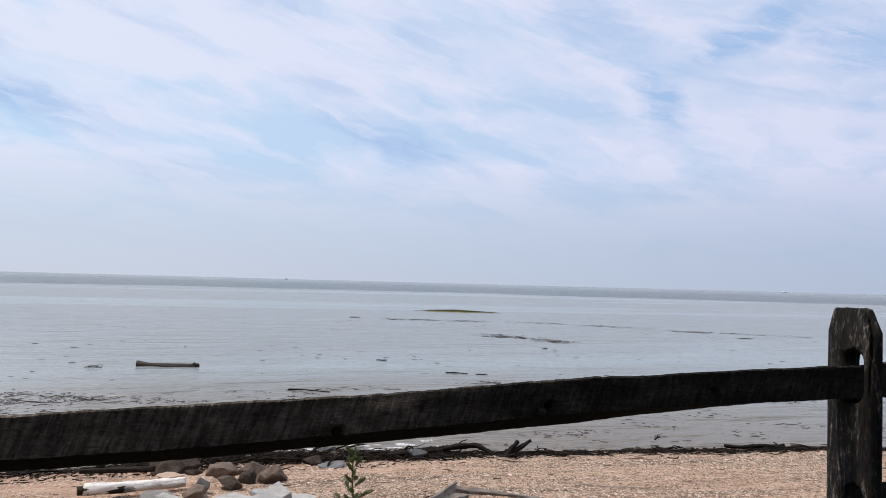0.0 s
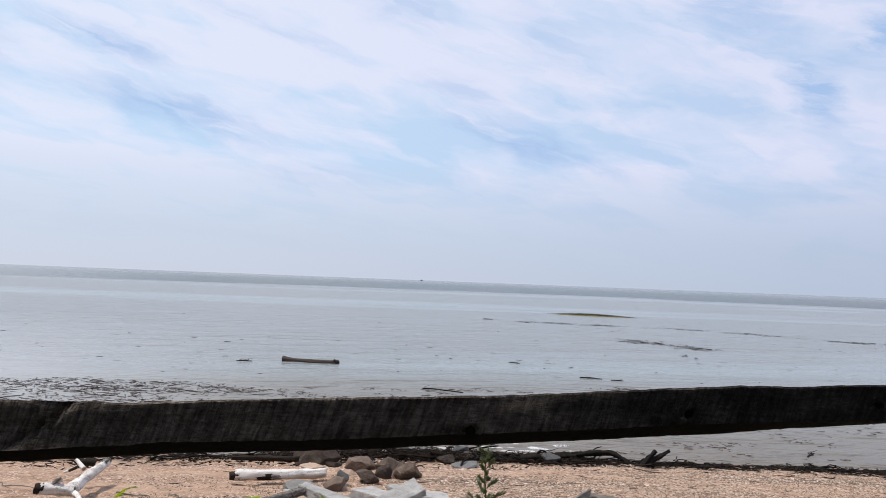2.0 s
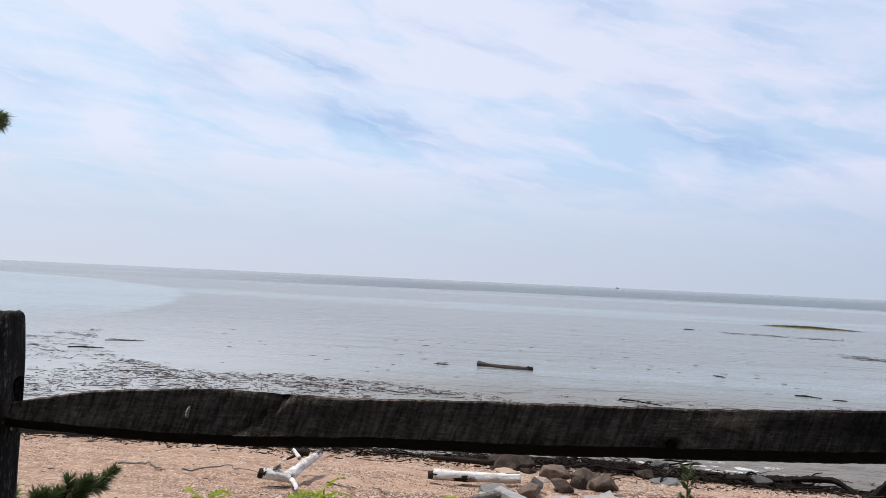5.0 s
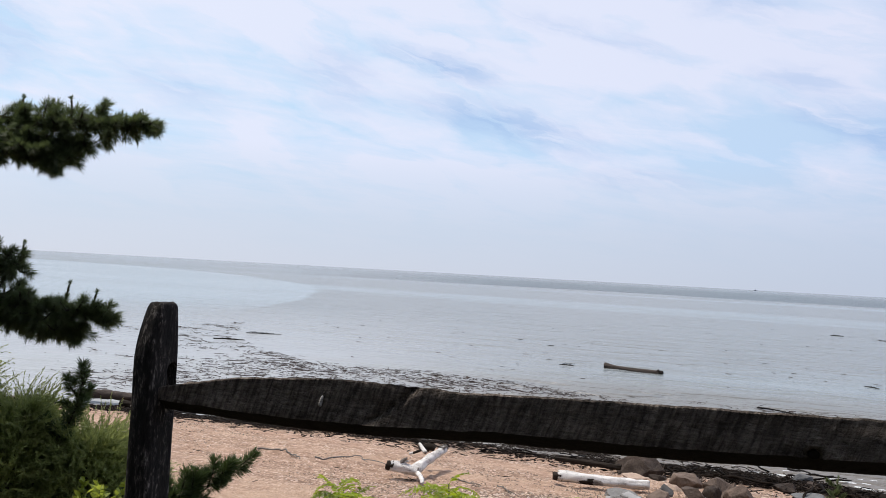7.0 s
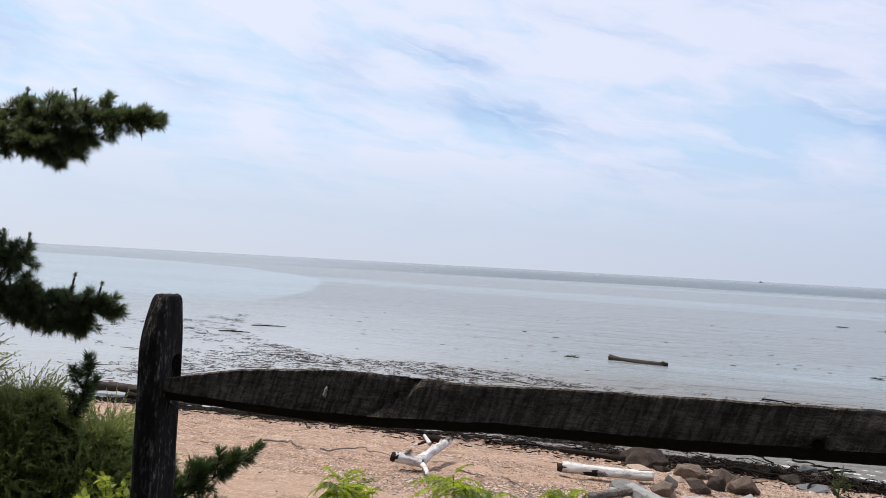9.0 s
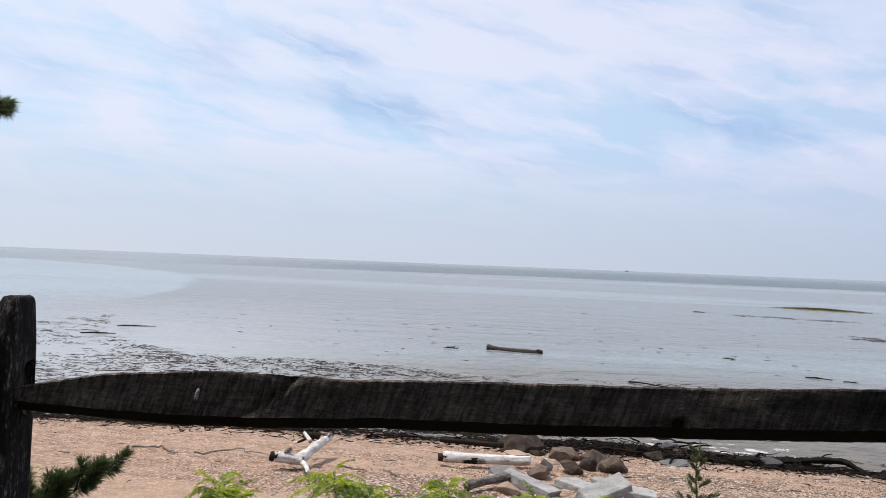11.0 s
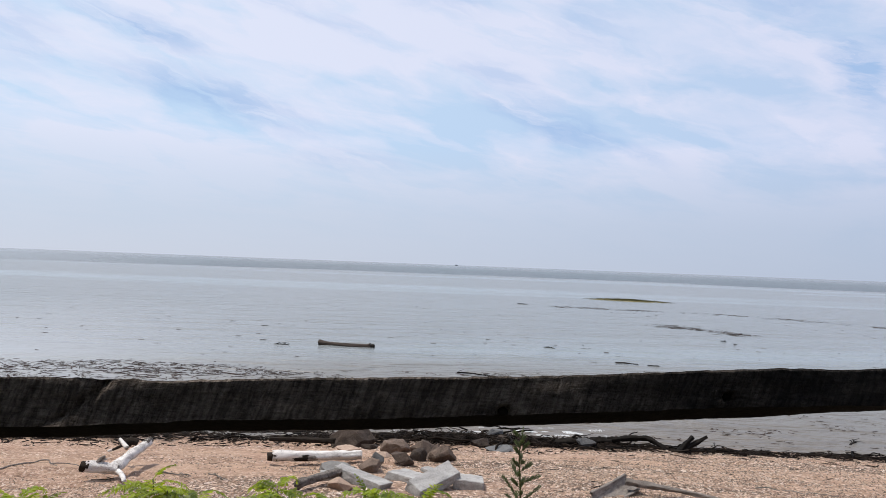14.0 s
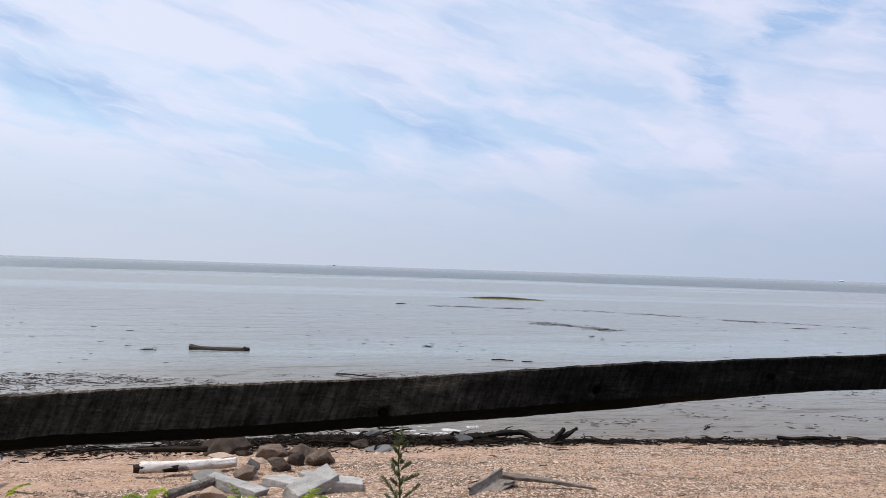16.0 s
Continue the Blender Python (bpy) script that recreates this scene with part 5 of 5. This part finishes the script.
def pine_tree():
    tree = thing("pine_tree", (0, 0, 0), "dark green pine with long drooping needled boughs", "tree")
    bm = bmesh.new()
    base = (-4.75, 1.25)
    tube(bm, spread([(base[0], base[1], ground(*base) - 0.2), (base[0] + .05, base[1], 2.3), (base[0] - .05, base[1] + .05, 3.6), (base[0] - .1, base[1], 5.2)], 24), taper(24, 0.14, 0.06, 0.01), 12, 0.4)
    part("trunk", bm, BARK, tree)
    pine_bough(tree, [(-4.70, 1.25, 3.12), (-4.1, 1.35, 3.27), (-3.45, 1.62, 3.27), (-2.92, 1.88, 3.27)], 0.035, 0.23, 215, 1)
    pine_bough(tree, [(-4.55, 1.15, 3.12), (-4.0, 1.32, 3.18), (-3.50, 1.50, 3.165), (-3.22, 1.67, 3.10)], 0.025, 0.21, 190, 2, droop=0.7, upright=0)
    pine_bough(tree, [(-4.50, 1.25, 3.10), (-4.0, 1.36, 3.18), (-3.5, 1.56, 3.19), (-3.15, 1.74, 3.17)], 0.022, 0.17, 110, 9, droop=0.6, upright=0)
    pine_bough(tree, [(-4.70, 1.20, 2.55), (-4.1, 1.32, 2.55), (-3.5, 1.55, 2.48), (-3.02, 1.80, 2.42)], 0.03, 0.25, 205, 3)
    pine_bough(tree, [(-4.65, 1.30, 2.70), (-4.2, 1.35, 2.72), (-3.75, 1.48, 2.66), (-3.42, 1.60, 2.62)], 0.022, 0.20, 110, 4)
    pine_bough(tree, [(-4.6, 1.25, 2.45), (-4.0, 1.38, 2.45), (-3.45, 1.58, 2.40), (-3.12, 1.75, 2.34)], 0.02, 0.19, 140, 7, droop=0.7)
    pine_spray(tree, [(-3.35, 1.52, 1.50), (-2.90, 1.75, 1.56), (-2.72, 1.97, 1.62), (-2.70, 2.14, 1.68), (-2.69, 2.28, 1.735)], 0.006,
               [(0.34, 0.13, 0.3), (0.38, 0.14, 0.1), (0.41, 0.12, -0.3), (0.44, 0.12, 0.5), (0.50, 0.15, -0.1), (0.53, 0.14, 0.3), (0.57, 0.12, 0.4), (0.62, 0.14, 0.1), (0.65, 0.12, 0.6), (0.69, 0.11, 0.3), (0.74, 0.12, 0.2), (0.79, 0.12, 0.6), (0.83, 0.10, 0.4), (0.90, 0.10, 0.5), (0.98, 0.10, 0.9)], 5)
    pine_spray(tree, [(-2.80, 1.80, 1.40), (-2.70, 1.95, 1.46), (-2.63, 2.06, 1.50)], 0.008, [(0.2, 0.13, 0.0), (0.35, 0.15, 0.4), (0.5, 0.14, -0.2), (0.65, 0.14, 0.5), (0.8, 0.12, 0.2), (0.97, 0.12, 0.6)], 8, 0.065)
    pine_spray(tree, [(-3.40, 1.70, 1.66), (-3.25, 1.72, 1.82), (-3.08, 1.71, 2.0), (-2.99, 1.70, 2.19)], 0.007, [(0.3, 0.10, 0.5), (0.4, 0.10, -0.5), (0.5, 0.11, -0.5), (0.6, 0.10, 0.5), (0.7, 0.11, 0.4), (0.8, 0.10, -0.3), (0.9, 0.08, 0.2)], 6, 0.044, 70)


def juniper_bush(x, y, h, w, seed, label, sprays=3000):
    """A dense bush of many small feathery sprays."""
    r = random.Random(seed)
    ob = thing("juniper_bush", (x, y, ground(x, y)), label, "bush")
    stem, items = bmesh.new(), []
    for k in range(14):
        a_, q = r.uniform(0, 2 * math.pi), r.uniform(0.3, 1.0)
        f = r.uniform(0.35, 0.9)
        q *= 0.8 * (1.0 - 0.75 * max(0, f - 0.35) / 0.65)
        tip = Vector((w * q * math.cos(a_), w * q * math.sin(a_), h * f))
        tube(stem, spread([(0, 0, 0), (tip.x * 0.4, tip.y * 0.4, tip.z * 0.55), tip], 8), taper(8, 0.016, 0.004), 5)
    for k in range(sprays):
        a_, q, f = r.uniform(0, 2 * math.pi), math.sqrt(r.random()), r.random()
        radius = w * (1.0 - 0.68 * max(0, f - 0.30) / 0.70)
        p = Vector((radius * q * math.cos(a_), radius * q * math.sin(a_), h * f))
        d = (Vector((math.cos(a_), math.sin(a_), 0.6)) + 0.85 * rand_dir(r)).normalized()
        l = r.uniform(0.07, 0.23)
        for j in range(34):
            g_ = j / 34
            b = p + d * (l * g_)
            out = rand_dir(r)
            t = b + (d * 1.0 + out * 0.55).normalized() * r.uniform(0.020, 0.048) * (1.2 - g_)
            items.append((b, t, (t - b).cross(rand_dir(r)).normalized() * 0.0027))
    tagged(part("branchwork", stem, BARK, ob), kind="stuff")
    tagged(blades("foliage", items, CEDAR, ob), kind="stuff")
    return ob


def leaf_outline(bm, base, tip, side, width, cup):
    """One small pointed leaf with a fold along its middle."""
    n = side.cross(tip - base).normalized()
    mid = [base + (tip - base) * f for f in (0.0, 0.3, 0.65, 1.0)]
    wid = (0.05, 1.0, 0.75, 0.0)
    c = [bm.verts.new(p) for p in mid]
    l_ = [bm.verts.new(p + side * width * w + n * cup * w) for p, w in zip(mid[1:3], wid[1:3])]
    r_ = [bm.verts.new(p - side * width * w + n * cup * w) for p, w in zip(mid[1:3], wid[1:3])]
    for e_ in (l_, r_):
        bm.faces.new((c[0], c[1], e_[0]))
        bm.faces.new((c[1], c[2], e_[1], e_[0]))
        bm.faces.new((c[2], c[3], e_[1]))


def pinnate_leaf(r, start, d, length, pairs=11, droop=0.5, roll=0.0):
    """A feather-shaped leaf with paired leaflets, bent and a little twisted."""
    bm = bmesh.new()
    d = d.normalized()
    side = Vector((-d.y, d.x, 0)).normalized()
    side = Matrix.Rotation(roll, 3, d) @ side
    pts, p, w = [], Vector(start), d.copy()
    for i in range(12):
        pts.append(p.copy())
        p = p + w * (length / 11)
        w = (w + Vector((0, 0, -droop / 11 * 1.6)) + 0.05 * rand_dir(r)).normalized()
    tube(bm, pts, taper(12, 0.0022, 0.0008), 4)
    for k in range(pairs):
        f = 0.16 + 0.82 * k / (pairs - 1)
        i = min(int(f * 11), 10)
        b, ahead = pts[i].lerp(pts[i + 1], f * 11 - i), (pts[i + 1] - pts[i]).normalized()
        l = 0.165 * length * math.sin(math.pi * (0.20 + 0.68 * f)) * r.uniform(0.7, 1.15)
        for s_ in (1, -1):
            t = b + (side * s_ * 0.9 + ahead * r.uniform(0.2, 0.7) + Vector((0, 0, -0.22)) + 0.28 * rand_dir(r)).normalized() * l
            leaf_outline(bm, b, t, (ahead + 0.30 * rand_dir(r)).normalized(), l * 0.235, 0.004 * r.uniform(-1, 1.5))
    leaf_outline(bm, pts[-1], pts[-1] + w * 0.13 * length, side, 0.008, 0.003)
    return bm


def sumac(x, y, top, leaves, seed, reach=0.235):
    """A clump of a few stems with leaves spreading to all sides."""
    r = random.Random(seed)
    z0 = ground(x, y)
    ob = thing("sumac_plant", (x, y, z0), "young bright green plant with feathery compound leaves", "plant", "young plants by the fence")
    h = top - z0
    heads = []
    for k in range(4):
        tip = Vector((r.uniform(-.13, .13), r.uniform(-.10, .10), h * r.uniform(0.78, 0.95) - 0.03))
        bm = bmesh.new()
        tube(bm, spread([(0, 0, -0.05), (tip.x * 0.5, tip.y * 0.5, tip.z * 0.5), tip], 8), taper(8, 0.007, 0.003), 6)
        part("stem", bm, TWIG, ob)
        heads.append(tip)
    for k in range(leaves):
        tip = heads[k % 4]
        a_, el = 2.4 * k + r.uniform(-.4, .4), r.uniform(0.0, 0.95)
        d = Vector((math.cos(a_) * math.cos(el), math.sin(a_) * math.cos(el), math.sin(el)))
        start = tip - Vector((0, 0, 0.14 * r.random()))
        part("leaf", pinnate_leaf(r, start, d, reach * r.uniform(0.6, 1.1), 17, r.uniform(0.5, 1.6), r.uniform(-.7, .7)), SUMAC, ob, smooth=False)
    return ob


def sapling(x, y, top, seed):
    """A thin young evergreen with feathery side shoots."""
    r = random.Random(seed)
    z0 = ground(x, y)
    h = top - z0
    ob = thing("evergreen_sapling", (x, y, z0), "thin young evergreen sapling on the bank above the beach", "sapling")
    bm, items = bmesh.new(), []
    tube(bm, spread([(0, 0, -0.05), (0.01, 0, h * 0.4), (-0.01, 0.01, h * 0.75), (0.015, 0, h)], 16), taper(16, 0.010, 0.002), 6)
    for k in range(26):
        f = 0.10 + 0.85 * k / 26 + r.uniform(-.01, .01)
        a_ = 2.4 * k
        l = (0.05 + 0.17 * (1 - f)) * r.choice((0.3, 0.6, 0.9, 1.2))
        b = Vector((0, 0, h * f))
        d = Vector((math.cos(a_), math.sin(a_), r.uniform(0.45, 1.2))).normalized()
        tube(bm, spread([b, b + d * l * 0.6, b + d * l + Vector((0, 0, 0.02))], 5), taper(5, 0.003, 0.001), 4)
        for j in range(130):
            q = 0.20 + 0.8 * r.random()
            p = b + d * (l * q) + 0.008 * rand_dir(r)
            w = (d + 0.6 * rand_dir(r) + Vector((0, 0, 0.45))).normalized()
            t = p + w * r.uniform(0.020, 0.042)
            items.append((p, t, w.cross(rand_dir(r)).normalized() * 0.0026))
    for j in range(60):
        p = Vector((0.01, 0, h * r.uniform(0.86, 1.0)))
        w = (rand_dir(r) + Vector((0, 0, 1.1))).normalized()
        items.append((p, p + w * 0.03, w.cross(rand_dir(r)).normalized() * 0.0018))
    part("stem", bm, TWIG, ob)
    tagged(blades("foliage", items, NEEDLE, ob), kind="stuff")


def vine_plant(x, y, top, n, seed):
    """A loose leafy plant of small pale leaves."""
    r = random.Random(seed)
    z0 = ground(x, y)
    ob = thing("leafy_shrub", (x, y, z0), "pale green leafy shrub at the foot of the fence post", "shrub", "leafy shrubs by the post")
    st, lf = bmesh.new(), bmesh.new()
    for k in range(n):
        a_ = r.uniform(0, 2 * math.pi)
        tip = Vector((0.16 * math.cos(a_) * r.random(), 0.16 * math.sin(a_) * r.random(), (top - z0) * r.uniform(0.55, 1.0)))
        pts = spread([(0, 0, 0), tip * 0.5 + Vector((0, 0, 0.05)), tip], 9)
        tube(st, pts, taper(9, 0.004, 0.0015), 4)
        for p in pts[2:]:
            for _ in range(5):
                d = (rand_dir(r) + Vector((0, 0, 0.3))).normalized()
                l = r.uniform(0.020, 0.042)
                leaf_outline(lf, p, p + d * l, d.cross(rand_dir(r)).normalized(), l * 0.30, 0.004)
    tagged(part("branchwork", st, TWIG, ob), kind="stuff")
    tagged(part("leafage", lf, VINE, ob, smooth=False), kind="stuff")


def grass_tuft(x, y, n, h, seed):
    r = random.Random(seed)
    items = []
    for _ in range(n):
        b = Vector((r.gauss(0, .015), r.gauss(0, .015), -0.01))
        t = b + Vector((r.gauss(0, .05), r.gauss(0, .03), h * r.uniform(0.5, 1)))
        items.append((b, t, Vector((0.0035, 0, 0))))
    ob = blades("grass_tuft", items, GRASS)
    ob.matrix_world = pose(x, y, ground(x, y))
    tagged(ob, "small tuft of dry grass in the gravel", "grass")


def shade_trees():
    """Unseen belt of evergreens added to close the land side and darken the fence."""
    r = random.Random(12)
    tree = thing("evergreen_tree", (-1.0, -4.2, ground(-1.0, -4.2)), "unseen dark evergreen tree added landward to shade the fence", "tree", "trees on the land side")
    bm = bmesh.new()
    tube(bm, spread([(0, 0, -0.2), (0.1, 0, 3), (0, 0.1, 6), (0, 0, 8.5)], 16), taper(16, 0.20, 0.04), 10, 0.3)
    for k in range(40):
        z, a_ = 0.8 + 7 * k / 40, 2.4 * k
        l = 2.3 * (1 - z / 9.5)
        tube(bm, [(0, 0, z), (l * 0.6 * math.cos(a_), l * 0.6 * math.sin(a_), z + 0.1), (l * math.cos(a_), l * math.sin(a_), z)], [0.05, 0.03, 0.01], 5)
    part("trunk", bm, BARK, tree)
    items = []
    for _ in range(14000):
        z = 0.5 + 8.3 * r.random() ** 1.2
        q, a_ = 2.5 * (1 - z / 9.6) * math.sqrt(r.random()), r.uniform(0, 6.283)
        b = Vector((q * math.cos(a_), q * math.sin(a_), z))
        d = (rand_dir(r) + Vector((math.cos(a_), math.sin(a_), 0)) * 0.6).normalized()
        items.append((b, b + d * 0.30, d.cross(rand_dir(r)).normalized() * 0.055))
    tagged(blades("crown", items, NEEDLE_DARK, tree), kind="stuff")
    for x, y, k in ((-5.4, -5.4, 1.1), (2.2, -3.8, 1.0), (5.2, -3.0, 1.15), (-9.6, -4.6, 1.0), (8.2, -2.2, 0.95), (0.6, -6.5, 1.3), (-3.0, -6.8, 1.25), (4.0, -6.6, 1.3)):
        copy_thing(tree, pose(x, y, ground(x, y), 0, 0, 40 * x)).scale = (k, k, k)


pine_tree()
shade_trees()
juniper_bush(-3.70, 1.38, 0.86, 0.33, 1, "dense dark green juniper bush beside the fence post", 2500)
juniper_bush(-3.16, 1.84, 0.47, 0.33, 2, "low dark green juniper bush on the bank", 2000)
juniper_bush(-3.36, 1.60, 0.58, 0.30, 3, "dark green juniper bush between two others", 2000)
sumac(-2.54, 2.89, 1.59, 52, 1)
sumac(-2.09, 3.24, 1.64, 52, 2, 0.24)
sumac(-1.59, 3.50, 1.585, 56, 3, 0.24)
sumac(-1.28, 3.62, 1.55, 52, 4, 0.24)
sumac(-1.05, 3.69, 1.54, 48, 5)
sapling(-0.61, 5.45, 1.51, 1)
vine_plant(-2.64, 1.63, 1.80, 9, 1)
vine_plant(-2.46, 1.50, 1.87, 10, 2)
vine_plant(-2.80, 1.62, 1.78, 7, 3)
vine_plant(-2.60, 1.72, 1.98, 2, 4)
grass_tuft(1.96, 7.16, 7, 0.16, 1)


# ---------------------------------------------------------------- foam and pebbles
def foam_line():
    verts, faces = [], []
    r = random.Random(8)
    for _ in range(14000):
        x = r.gauss(-1.5, 0.7)
        y = shore(x) + r.uniform(0.55, 1.35)
        crest = 0.28 * math.exp(-((y - shore(x) - 0.85 - 0.35 * noise.noise((x * 0.5, 0, 8))) / 0.12) ** 2)
        if noise.noise((x * 2.6, y * 6.5, 6)) + 0.5 * noise.noise((x * 6, y * 14, 5)) + crest < 0.44:
            continue
        z = swell(x, y) + 0.001
        a_, w = r.uniform(0.005, 0.016), r.uniform(0.004, 0.010)
        b0 = len(verts)
        verts += [(x - a_, y, z), (x, y - w, z + 0.002), (x + a_, y + 0.1 * a_, z), (x, y + w, z + 0.004), (x, y, z + 0.010)]
        faces += [(b0, b0 + 1, b0 + 4), (b0 + 1, b0 + 2, b0 + 4), (b0 + 2, b0 + 3, b0 + 4), (b0 + 3, b0, b0 + 4)]
    tagged(raw("sea_foam", verts, faces, FOAM, None, True), "thin white foam along the edge of the water", "foam", kind="stuff")


def pebbles():
    r = random.Random(4)
    verts, faces = [], []
    while len(verts) < 6 * 62000:
        x = r.uniform(-10, 7.2) if r.random() < 0.45 else r.uniform(-3.5, 6.5)
        y = shore(x) - r.uniform(0.05, 5.6)
        g_ = noise.noise((x * 0.35, y * 0.9, 20)) + 0.5 * noise.noise((x * 1.2, y * 3, 21)) + 0.45 * smoothstep(-5, 1, x) - 0.1
        if g_ < 0.0:
            continue
        s_ = 0.004 + 0.011 * r.random() ** 2.5
        z, k, b0 = ground(x, y) + 0.35 * s_, r.uniform(0.6, 1.0), len(verts)
        c, q = math.cos(6.3 * k), math.sin(6.3 * k)
        verts += [(x + s_ * c, y + s_ * q, z), (x - s_ * q * k, y + s_ * c * k, z), (x - s_ * c, y - s_ * q, z), (x + s_ * q * k, y - s_ * c * k, z), (x, y, z + s_ * 0.65), (x, y, z - s_ * 0.4)]
        faces += [(b0 + j, b0 + (j + 1) % 4, b0 + 4) for j in range(4)]
    tagged(raw("pebble", verts, faces, PEBBLE, None, True), "scattered shell and gravel pebbles on sand", "pebbles", kind="stuff")


foam_line()
pebbles()
